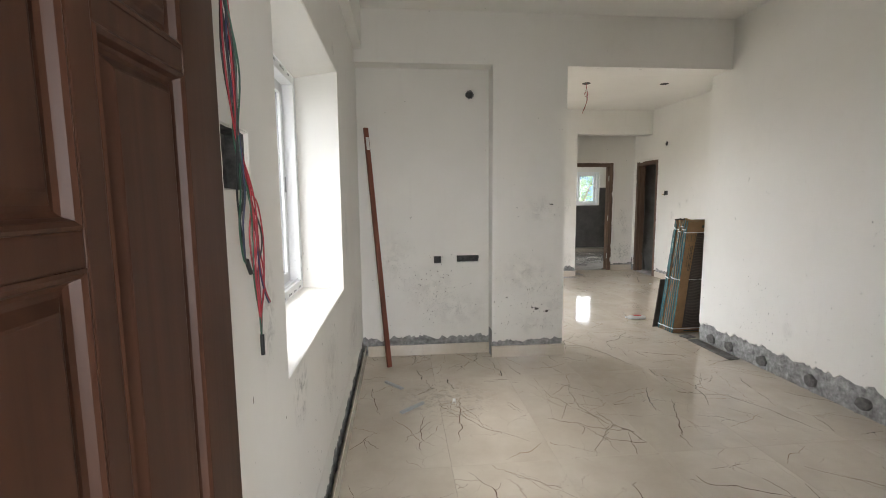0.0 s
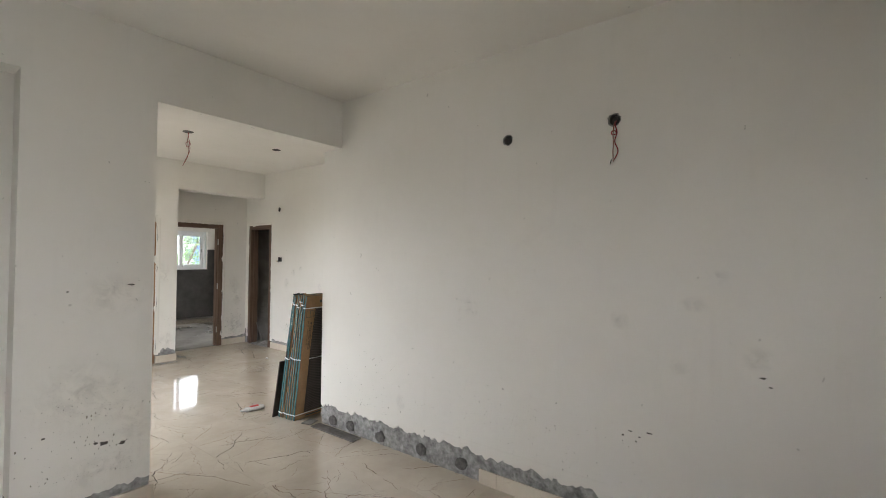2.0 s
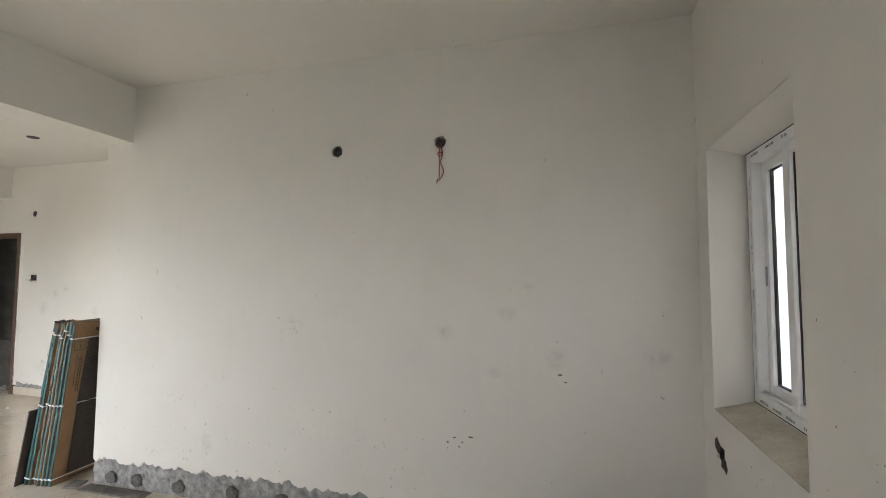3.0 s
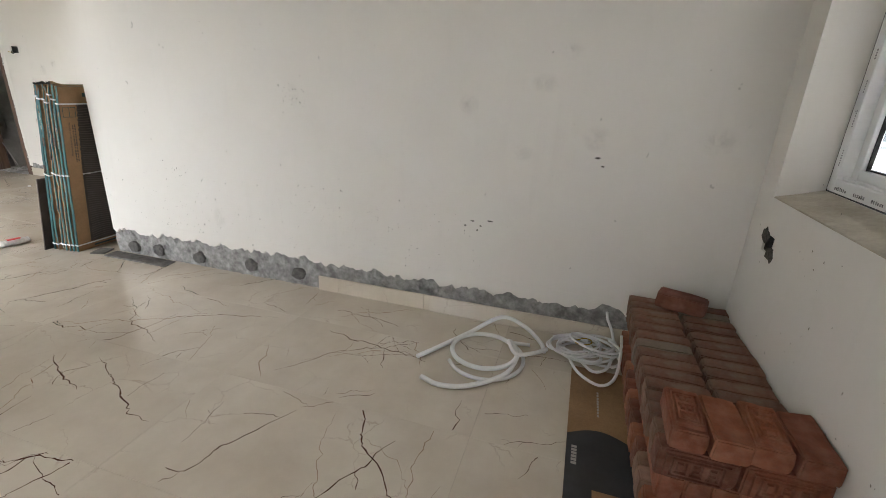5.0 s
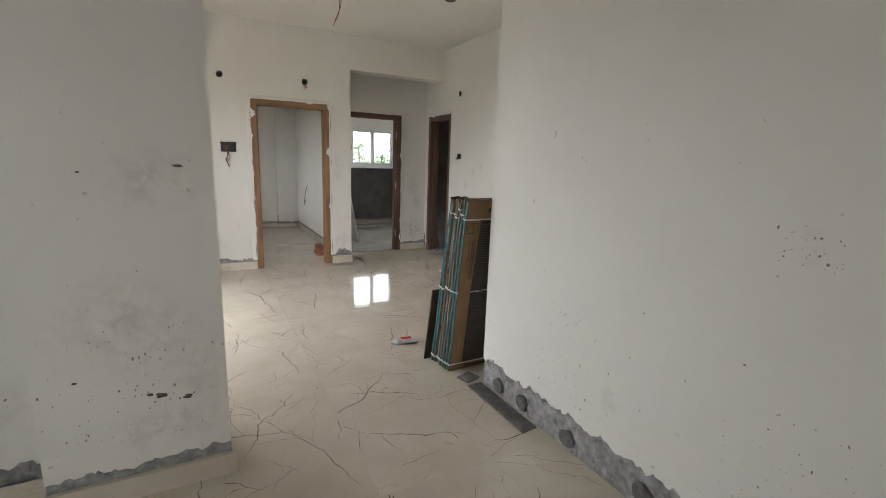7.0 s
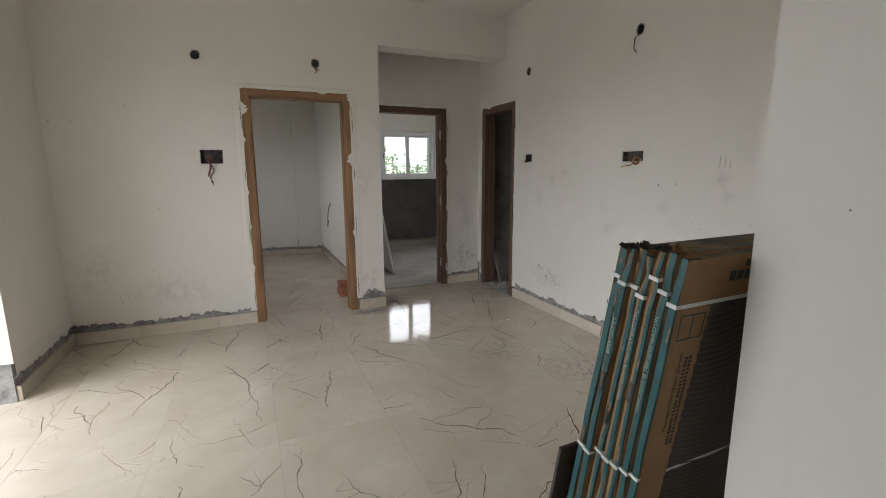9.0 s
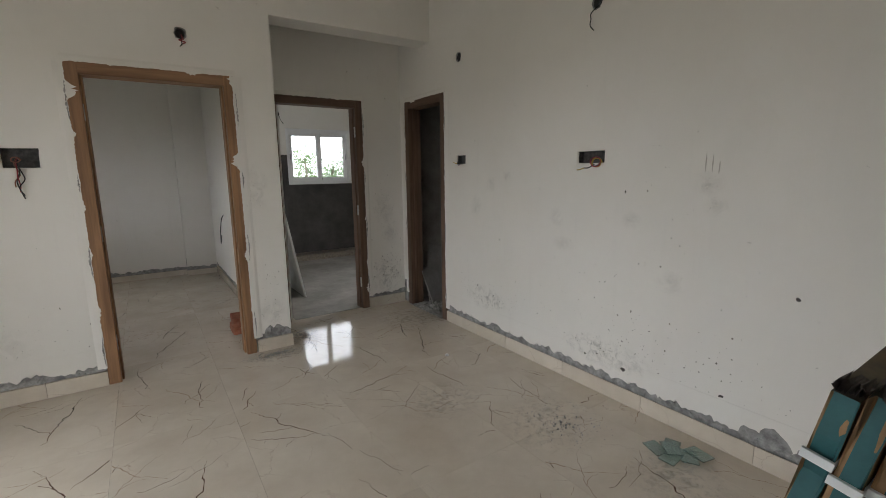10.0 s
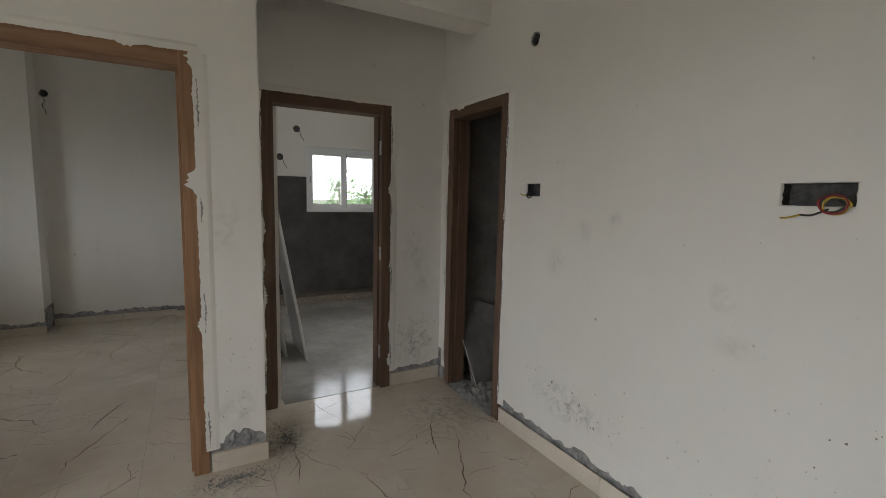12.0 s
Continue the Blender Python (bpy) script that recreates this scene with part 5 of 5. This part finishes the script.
        for x0, x1, z0, z1 in ((0.016, 0.100, 1.000, 1.003), (0.016, 0.100, 1.063, 1.066), (0.016, 0.019, 1.000, 1.066), (0.097, 0.100, 1.000, 1.066), (0.057, 0.060, 1.000, 1.066)):
            box(bm, x0, x1, -0.0047, -0.0040, z0, z1)
        # maker's mark on the top band, as plain bars, and a stamp at the foot
        for k in range(5):
            box(bm, 0.16 + k * 0.028, 0.18 + k * 0.028, -0.0012, 0.0002, 1.135, 1.160)
        box(bm, 0.21, 0.235, -0.0012, 0.0002, 1.168, 1.185)
        box(bm, 0.02, 0.06, -0.0012, 0.0002, 0.075, 0.125)
        box(bm, 0.12, 0.30, -0.0024, -0.0012, 0.018, 0.03)
        tagged(part("printed_bars", bm, INKGREEN, root), kind="stuff")
    return root


RIB = material("tile_rib", (0.12, 0.10, 0.085), 0.35)[0]
INKGREEN = material("dark_green_ink", (0.03, 0.06, 0.055), 0.6)[0]
BOXES = [(0.0246, "", 0, 0.0, False), (0.0240, '"NO COMPLAINTS WILL BE ENTERTAINED', 0.0145, 0.12, False), (0.0246, "", 0, 0.38, True), (0.0240, '"NO COMPLAINTS WILL BE ENTERTAINED', 0.0138, 0.3, False), (0.0246, "", 0, 0.32, True), (0.0240, "600X1200MM", 0.0185, 0.12, True), (0.0246, "", 0, 0.0, True)]
for k, (thick, text, size, brown, torn) in enumerate(BOXES):
    ob = tile_box(k, thick, text, size, brown, torn, k == 0)
    y0, y1 = 4.660 + 0.0335 * k, 4.485 + 0.0254 * k
    lean = math.degrees(math.asin((y0 - y1) / 1.21))
    ob.matrix_world = pose(2.828 - 0.004 * k + rnd.uniform(-0.007, 0.007), y0, 0.003, 0, 0, rnd.uniform(-0.5, 0.5)) @ pose(0, 0, 0, lean, -0.4, 0)
y = 4.660 + 0.0335 * 7
# a broken dark slab against the last carton
slab = tagged(part("broken_tile", boxed(0, 0.30, 0, 0.012, 0, 0.56, 0.002, 1), TILEBACK), "broken dark tile leaning against the cartons", "tile")
slab.matrix_world = pose(2.765, y + 0.016, 0.001, 10.5, 0, 2)

# ---- dining room things ----


def plastic_bottle():
    """A crushed clear bottle on its side with a red label."""
    root = tagged(new("plastic_bottle"), "crushed clear plastic bottle with a red label on the floor", "bottle")
    prof = [(0.0, 0.012), (0.012, 0.013), (0.022, 0.013), (0.05, 0.030), (0.06, 0.033)]
    prof += [(0.06 + 0.012 * k, 0.033 - 0.0022 * (k % 2)) for k in range(1, 14)] + [(0.225, 0.031), (0.232, 0.02)]
    bm = bmesh.new()
    n = 14
    rings = []
    for x, q in prof:
        squash = 0.72 + 0.15 * noise.noise((x * 25, 1, 1))
        rings.append([bm.verts.new((x, q * 1.1 * math.cos(2 * math.pi * k / n), max(0.001, q * squash * math.sin(2 * math.pi * k / n) + 0.026))) for k in range(n)])
    for a, b in zip(rings, rings[1:]):
        for k in range(n):
            bm.faces.new((a[k], a[(k + 1) % n], b[(k + 1) % n], b[k]))
    bm.faces.new(rings[-1])
    bmesh.ops.recalc_face_normals(bm, faces=bm.faces[:])
    part("bottle_body", bm, CLEAR, root)
    bm = bmesh.new()
    arc = [[bm.verts.new((x, 0.0365 * math.cos(a), 0.027 + 0.0285 * math.sin(a))) for a in [radians(50 + 8 * k) for k in range(11)]] for x in (0.09, 0.13, 0.175)]
    for a, b in zip(arc, arc[1:]):
        for k in range(10):
            bm.faces.new((a[k], a[k + 1], b[k + 1], b[k]))
    part("label_band", bm, material("red_label", (0.55, 0.035, 0.03), 0.4)[0], root, "torn red paper label")
    root.matrix_world = pose(2.62, 5.245, 0.001, 0, 0, -8)
    return root


CLEAR, cn, cl, cp = material("clear_plastic", (0.93, 0.95, 0.95), 0.2)
cp.inputs["Transmission Weight"].default_value = 0.3
plastic_bottle()

GREEN_GLASS, gn, gl, gp = material("greenish_glass_piece", (0.58, 0.72, 0.68), 0.1)
gp.inputs["Transmission Weight"].default_value = 0.8
for k, (x, y, a) in enumerate(((4.40, 5.63, 20), (4.31, 5.66, 70), (4.29, 5.57, 5), (4.36, 5.52, 35), (4.41, 5.50, 80), (4.34, 5.60, 50))):
    bm = bmesh.new()
    box(bm, -0.055, 0.055, -0.038, 0.038, 0, 0.005)
    bm.verts.ensure_lookup_table()
    for v in bm.verts:
        v.co.x += 0.02 * noise.noise((k, v.co.y * 30, 0))
    ob = part("glass_piece", bm, GREEN_GLASS)
    ob.matrix_world = pose(x, y, 0.001 + 0.0055 * k, 0, 0, a)
    tagged(ob, "small greenish glass offcut on the floor by the wall", "glass offcut", "glass offcuts")
bm = bmesh.new()
bmesh.ops.create_cone(bm, cap_ends=True, segments=20, radius1=0.016, radius2=0.0145, depth=0.012)
bmesh.ops.bevel(bm, geom=[e for e in bm.edges if e.calc_length() < 0.006 and abs(e.verts[0].co.z - e.verts[1].co.z) < 1e-6 and e.verts[0].co.z > 0], offset=0.002, segments=2, affect="EDGES")
ob = tagged(part("bottle_cap", bm, HOSEWHITE), "small white plastic bottle cap on the floor", "cap")
ob.matrix_world = pose(4.107, 7.251, 0.0065)


def rubble(name, label, cx, cy, rx, ry, count, seed, mat, high=0.012):
    """Loose grit and mortar crumbs."""
    r = random.Random(seed)
    bm = bmesh.new()
    for _ in range(count):
        a, q = r.uniform(0, 2 * math.pi), r.random() ** 0.8
        x, y, s2 = cx + rx * q * math.cos(a), cy + ry * q * math.sin(a), r.uniform(0.0015, 0.0065) * (1.3 - q)
        m = pose(x, y, s2 * 0.6, r.uniform(0, 360), r.uniform(0, 360), r.uniform(0, 360))
        bmesh.ops.create_icosphere(bm, subdivisions=1, radius=s2, matrix=m)
    return tagged(part(name, bm, mat), label, "rubble", kind="stuff")


rubble("mortar_crumbs", "grey mortar crumbs on the tiles by the door jamb", 3.02, 8.06, 0.26, 0.09, 420, 1, CEMENT)
rubble("mortar_crumbs", "grey mortar crumbs in the passage", 3.32, 8.35, 0.16, 0.3, 260, 2, CEMENT)
rubble("mortar_crumbs", "grey mortar crumbs at the toilet threshold", 4.62, 8.3, 0.16, 0.34, 420, 3, CEMENT)
rubble("mortar_crumbs", "cement crumbs on the tiles near the cartons", 4.1, 6.1, 0.25, 0.3, 140, 4, CEMENT)
bm = bmesh.new()
g = 22
vv = [[bm.verts.new((4.56 + 0.36 * i / g, 8.01 + 0.62 * j / g, 0.0005 + max(0.0, 0.045 * math.sin(math.pi * i / g) ** 0.6 * math.sin(math.pi * j / g) * (0.8 + 0.6 * noise.fractal((i * 0.3, j * 0.3, 0), 0.8, 2, 3))))) for j in range(g + 1)] for i in range(g + 1)]
for i in range(g):
    for j in range(g):
        bm.faces.new((vv[i][j], vv[i + 1][j], vv[i + 1][j + 1], vv[i][j + 1]))
bmesh.ops.recalc_face_normals(bm, faces=bm.faces[:])
tagged(part("cement_heap", bm, CEMENT), "low heap of grey cement rubble in the toilet doorway", "rubble", kind="stuff")
# broken tiles in the toilet
for k, (x, y, a, w, h, lean) in enumerate(((4.92, 8.53, 4, 0.34, 0.58, 17), (4.99, 8.57, -6, 0.30, 0.64, 12), (4.84, 8.45, 14, 0.22, 0.46, 26))):
    bm = boxed(-w / 2, w / 2, 0, 0.011, 0, h, 0.0015, 1)
    for v in bm.verts:
        if v.co.z > h * 0.6 and v.co.x > 0:
            v.co.z -= 0.11
    ob = tagged(part("broken_tile", bm, CONCRETE), "dusty broken grey tile leaning inside the toilet", "tile", "broken tiles")
    ob.matrix_world = pose(x, y, 0.013, 0, 0, a) @ pose(0, 0, 0, -lean, 0, 0)

# trodden dirt on the tiles
for x, y, w, h in ((4.05, 6.15, 0.7, 0.6), (3.7, 6.7, 0.6, 0.5), (3.3, 8.3, 0.5, 0.6), (4.3, 8.2, 0.7, 0.8), (2.98, 8.02, 0.5, 0.3), (4.2, 5.5, 0.6, 0.5), (0.3, 3.4, 0.8, 0.7)):
    bm = bmesh.new()
    layer = bm.loops.layers.uv.new("UVMap")
    f = bm.faces.new([bm.verts.new((x + a * w / 2, y + b * h / 2, 0.0011)) for a, b in ((-1, -1), (1, -1), (1, 1), (-1, 1))])
    for loop, c in zip(f.loops, ((0, 0), (1, 0), (1, 1), (0, 1))):
        loop[layer].uv = c
    part("stain", bm, GRIME, floor)

# ceiling lamp holes
for x, y, wired in ((2.564, 6.414, True), (3.661, 6.372, False)):
    root = tagged(new("ceiling_lamp_box"), "round ceiling box with hanging red wires" if wired else "small dark round ceiling hole", "electrical box")
    bm = bmesh.new()
    bmesh.ops.create_cone(bm, cap_ends=True, segments=20, radius1=0.055 if wired else 0.05, radius2=0.058, depth=0.006)
    ob = part("box_rim", bm, BOXSTEEL, root)
    if wired:
        part("wire", tubed([(0, 0, 0), (0.01, 0.0, -0.08), (0.03, 0.01, -0.14), (0.0, 0.02, -0.17), (-0.02, 0.0, -0.13), (0.01, -0.01, -0.12), (0.02, 0.0, -0.22), (-0.02, 0.01, -0.33), (-0.05, 0.0, -0.40)], 0.003, 5), WIRE["red"], root, "red wire")
        part("wire", tubed([(0.01, 0, 0), (0.0, 0.01, -0.1), (0.01, 0.0, -0.2), (0.0, 0.01, -0.3), (-0.045, 0.01, -0.39)], 0.003, 5), WIRE["copper"], root, "copper wire")
    root.matrix_world = pose(x, y, CEIL - 0.002)

# ---- bedroom ----
cut_box("y", 11.78, -1, 1.605, 2.417, 0.08, 0.08, 81, True, [("black", hang(0.0, 0.22, 16, 0.01))])
root = tagged(new("hanging_wires"), "black wires hanging in a loop from a bedroom wall box", "wires")
for k in range(5):
    r = random.Random(60 + k)
    part("wire", tubed([(3.066, 10.55, 0.92), (3.04, 10.56 + r.uniform(-0.02, 0.02), 0.86), (3.03, 10.62 + r.uniform(0, 0.06), 0.72), (3.03, 10.66 + r.uniform(-0.03, 0.05), 0.60 + r.uniform(-0.08, 0.03)), (3.035, 10.62, 0.66)], 0.004, 5), WIRE["black"], root)

# ---- kitchen ----
wall("wall_kitchen_west", "white plastered kitchen side wall", "x", 3.26, 3.38, KY + 0.125, 12.0, 0, CEIL)
tagged(part("kitchen_floor", boxed(3.385, 5.742, KY + 0.03, 11.99, -0.012, 0.003), DUSTYTILE), "dusty grey kitchen floor tiles", "floor", kind="structure")
STONE = grainy("dusty_brown_stone", (0.15, 0.12, 0.09), (0.25, 0.21, 0.165), 30, 0.35, 0.1)
MARBLE = grainy("dusty_white_marble_slab", (0.42, 0.41, 0.39), (0.55, 0.54, 0.51), 3, 0.5, 0.15)
bm = bmesh.new()
box(bm, 3.385, 5.742, 11.70, 11.99, 0, 0.095)
bmesh.ops.bevel(bm, geom=bm.edges[:], offset=0.004, segments=1, affect="EDGES")
ledge = tagged(part("kitchen_kerb", bm, STONE), "low dusty stone kerb along the kitchen wall", "kerb")
ledge2 = tagged(part("kitchen_kerb", boxed(5.45, 5.74, 10.22, 11.695, 0, 0.093, 0.004, 1), STONE), "low dusty stone kerb along the kitchen side wall", "kerb")
for k, (y0, y1, top, fx) in enumerate(((9.56, 10.10, 1.80, 3.70), (9.75, 10.35, 1.10, 3.56))):
    L = math.hypot(top, fx - 3.385)
    ob = tagged(part("stone_slab", boxed(0, 0.022, 0, y1 - y0, 0, L, 0.002, 1), MARBLE), "pale stone slab leaning against the kitchen wall", "slab", "leaning slabs")
    ob.matrix_world = pose(fx, y0, 0.001) @ pose(0, 0, 0, 0, -math.degrees(math.atan2(fx - 3.385, top)), 0)
for u, z in ((4.14, 2.33), (3.92, 1.95)):
    root = tagged(new("lamp_box"), "dark round kitchen wall box with a short wire", "electrical box")
    bm = bmesh.new()
    bmesh.ops.create_cone(bm, cap_ends=True, segments=16, radius1=0.045, radius2=0.045, depth=0.004, matrix=pose(0, 0, 0, 90))
    part("box_rim", bm, BOXSTEEL, root)
    part("wire", tubed([(0, 0, 0), (0.03, -0.03, -0.03), (0.05, -0.03, -0.09), (0.09, -0.03, -0.15)], 0.004, 5), WIRE["black"], root)
    root.matrix_world = pose(u, 11.999, z)

# ---- outside ----
GROUND = grainy("scrub_ground", (0.05, 0.055, 0.035), (0.10, 0.095, 0.07), 0.15, 0.95, 0.5, fine=2)
bm = bmesh.new()
GZ = -16.0
vs = [bm.verts.new(p) for p in ((-2500, -2500, GZ), (2500, -2500, GZ), (2500, 2500, GZ), (-2500, 2500, GZ))]
bm.faces.new(vs)
tagged(part("ground", bm, GROUND), "scrubby dry ground far below the windows", "ground", kind="structure")
LEAF = grainy("green_foliage", (0.05, 0.11, 0.025), (0.12, 0.20, 0.055), 1.5, 0.6, 0.1, fine=10)
BARK = grainy("grey_bark", (0.10, 0.08, 0.06), (0.17, 0.14, 0.11), 6, 0.9)


def tree(x, y, height, spread, seed):
    r = random.Random(seed)
    root = tagged(new("tree"), "leafy green tree outside the kitchen window", "tree", "trees outside")
    bm = bmesh.new()
    tube(bm, [(0, 0, 0), (0.2, 0.1, height * 0.3), (0.1, -0.1, height * 0.6)], 0.16, 7, 3)
    tips = []
    for k in range(9):
        a, q = r.uniform(0, 6.28), r.uniform(0.5, 1.0)
        tip = Vector((spread * q * math.cos(a), spread * q * math.sin(a), height * r.uniform(0.62, 0.92)))
        tube(bm, [(0.15, 0, height * r.uniform(0.35, 0.55)), tip * 0.55 + Vector((0, 0, height * 0.28)), tip], 0.05, 5, 3)
        tips += [tip, tip * 0.7 + Vector((0, 0, height * 0.2))]
    part("trunk", bm, BARK, root)
    verts, faces = [], []
    for c in tips:
        rad = spread * r.uniform(0.28, 0.45)
        for _ in range(420):
            d = Vector((r.gauss(0, 1), r.gauss(0, 1), r.gauss(0, 0.7)))
            p = c + d.normalized() * rad * r.random() ** 0.5
            u = Vector((r.gauss(0, 1), r.gauss(0, 1), r.gauss(0, 1))).normalized()
            v = u.orthogonal().normalized()
            s2 = r.uniform(0.045, 0.10)
            i = len(verts)
            verts += [p - u * s2, p - v * s2 * 0.5, p + u * s2, p + v * s2 * 0.5]
            faces.append((i, i + 1, i + 2, i + 3))
    me = bpy.data.meshes.new("crown")
    me.from_pydata([tuple(v) for v in verts], [], faces)
    me.materials.append(LEAF)
    ob = new("crown", me)
    ob.parent = root
    root.matrix_world = pose(x, y, GZ)
    return root


tree(8.6, 24.0, 20.3, 2.6, 1)
tree(13.5, 30.0, 20.4, 2.8, 2)
tree(6.3, 27.0, 20.4, 2.4, 3)
tree(10.0, 36.0, 20.4, 3.0, 4)
tree(16.5, 29.0, 20.4, 2.2, 5)
tree(19.0, 42.0, 20.2, 2.4, 6)

PAINTW = grainy("pale_building_paint", (0.27, 0.28, 0.30), (0.36, 0.37, 0.39), 0.6, 0.8, 0.1, fine=6)
PAINTB = grainy("blue_building_paint", (0.09, 0.15, 0.27), (0.13, 0.20, 0.33), 0.5, 0.8, 0.1, fine=6)
PAINTP = grainy("pale_grey_building_paint", (0.40, 0.42, 0.45), (0.50, 0.52, 0.55), 0.6, 0.8, 0.1, fine=6)
PAINTC = grainy("cream_building_paint", (0.56, 0.54, 0.50), (0.68, 0.66, 0.62), 0.6, 0.8, 0.1, fine=6)
DARKWIN = grainy("dark_window_glass", (0.05, 0.06, 0.07), (0.12, 0.14, 0.16), 2, 0.2, 0.0)


def apartment_block(x, y, yaw, w, d, storeys, bays, body, label):
    root = tagged(new("apartment_building"), label, "building", "apartment buildings outside")
    h = storeys * 3.1
    part("wall", boxed(-w / 2, w / 2, 0, d, 0, h, 0.02, 1), body, root)
    part("roof", boxed(-w / 2 - 0.2, w / 2 + 0.2, -0.2, d + 0.2, h, h + 0.7, 0.02, 1), PAINTW, root)
    for s2 in range(storeys):
        for b in range(bays):
            cx, z = -w / 2 + w * (b + 0.5) / bays, s2 * 3.1 + 1.0
            fr = part("window", boxed(cx - 0.85, cx + 0.85, -0.10, 0.05, z - 0.15, z + 1.55, 0.01, 1), PAINTW, root)
            part("pane", boxed(cx - 0.65, cx + 0.65, -0.12, -0.098, z, z + 1.35), DARKWIN, fr)
        part("balcony", boxed(-w / 2 + 0.3, -w / 2 + w / bays - 0.3, -0.9, 0, s2 * 3.1 + 0.1, s2 * 3.1 + 1.0, 0.02, 1), PAINTW, root)
    root.matrix_world = pose(x, y, GZ, 0, 0, yaw)
    return root


apartment_block(42, 88, -25, 13, 10, 8, 4, PAINTB, "blue and white apartment building beyond the trees")
apartment_block(-25.5, 57, 22, 11, 12, 5, 5, PAINTP, "pale grey apartment building below the living room window")
apartment_block(-15.6, 58, 24, 5.2, 10, 5, 2, PAINTC, "white balconied apartment building below the living room window")
for bx, by, yaw, w, storeys in ((-46, 92, 20, 20, 5), (-27, 104, 24, 16, 5), (-62, 130, 30, 26, 5), (-36, 150, 15, 22, 5), (-90, 190, 35, 40, 6), (-58, 215, 18, 36, 6), (-78, 78, 50, 24, 4), (-46, 58, 48, 14, 4), (-36, 260, 15, 40, 6), (-120, 280, 30, 50, 6)):
    apartment_block(bx, by, yaw, w, 12, storeys, 6, PAINTC, "distant pale apartment building on the skyline")
apartment_block(16, -6.5, -112, 16, 8, 8, 5, PAINTW, "neighbouring pale building outside the small window")

# ---- floor tiles ----
TX, TY = 0.588, 1.18


def vein_walk(bm, r, x, y, a, length, width, mi=1, depth=0):
    """One thin, tapering vein in short straight jags with side shoots, just on the glaze."""
    left, right = [], []
    gone, turn, level = 0.0, a, 0.0003 - 0.00008 * (mi - 1)
    while gone < length:
        if not (0.004 < x < TX - 0.004 and 0.004 < y < TY - 0.004):
            break
        w = width * (math.sin(math.pi * min(1.0, (gone + 0.02) / (length + 0.03))) ** 0.8) * r.uniform(0.35, 1.3) / 2 + 0.0002
        nx, ny = -math.sin(turn), math.cos(turn)
        left.append(bm.verts.new((x + nx * w, y + ny * w, level)))
        right.append(bm.verts.new((x - nx * w, y - ny * w, level)))
        step = r.choice((0.008, 0.014, 0.014, 0.026, 0.034))
        a += r.uniform(-0.07, 0.07)
        turn = a + r.choice((-0.7, -0.35, -0.12, 0.0, 0.12, 0.35, 0.7)) * r.uniform(0.5, 1.1)
        x, y, gone = x + step * math.cos(turn), y + step * math.sin(turn), gone + step
        if depth < 2 and 0.05 < gone < length * 0.8 and r.random() < 0.07:
            vein_walk(bm, r, x, y, a + r.choice((-1, 1)) * r.uniform(0.5, 1.1), (length - gone) * r.uniform(0.3, 0.8), width * 0.6, mi, depth + 1)
    for k in range(len(left) - 1):
        f = bm.faces.new((right[k], right[k + 1], left[k + 1], left[k]))
        f.material_index = mi


def floor_tile_mesh(seed):
    r = random.Random(seed)
    bm = boxed(0.0003, TX - 0.0003, 0.0003, TY - 0.0003, -0.0135, 0, 0.0005, 1)
    for cy in range(3):
        for side in (0.25, 0.75):
            if r.random() < 0.6:
                vein_walk(bm, r, TX * (side + r.uniform(-0.2, 0.2)), TY * (cy + r.uniform(0.15, 0.85)) / 3, r.choice((0.35, 1.2, 1.9, 2.7, 4.4, 5.2)) + r.uniform(-0.3, 0.3), r.uniform(0.40, 0.95), r.uniform(0.0034, 0.0064))
    for _ in range(3):
        vein_walk(bm, r, r.uniform(0.05, TX - 0.05), r.uniform(0.05, TY - 0.05), r.uniform(0, 6.28), r.uniform(0.15, 0.4), r.uniform(0.0018, 0.0032), 1, 1)
    for _ in range(4):
        vein_walk(bm, r, r.uniform(0.02, TX - 0.02), r.uniform(0.02, TY - 0.02), r.choice((0.6, 2.4, 3.8, 5.6)) + r.uniform(-0.3, 0.3), r.uniform(0.3, 0.9), r.uniform(0.002, 0.004), 2, 1)
    me = bpy.data.meshes.new("floor_tile")
    bm.to_mesh(me)
    bm.free()
    for m in (TILE, VEIN, FINEVEIN):
        me.materials.append(m)
    return me


tile_meshes = [floor_tile_mesh(80 + k) for k in range(16)]
for i in range(-5, 7):
    for j in range(-3, 9):
        ob = new("floor_tile", tile_meshes[(i * 7 + j * 5 + (i * j) % 3) % 16])
        ob.parent = floor
        turned = (i + 2 * j) % 4 < 2
        ob.matrix_basis = pose(2.005 + i * TX, 2.57 + j * TY, 0) if turned else pose(2.005 + (i + 1) * TX, 2.57 + (j + 1) * TY, 0, 0, 0, 180)
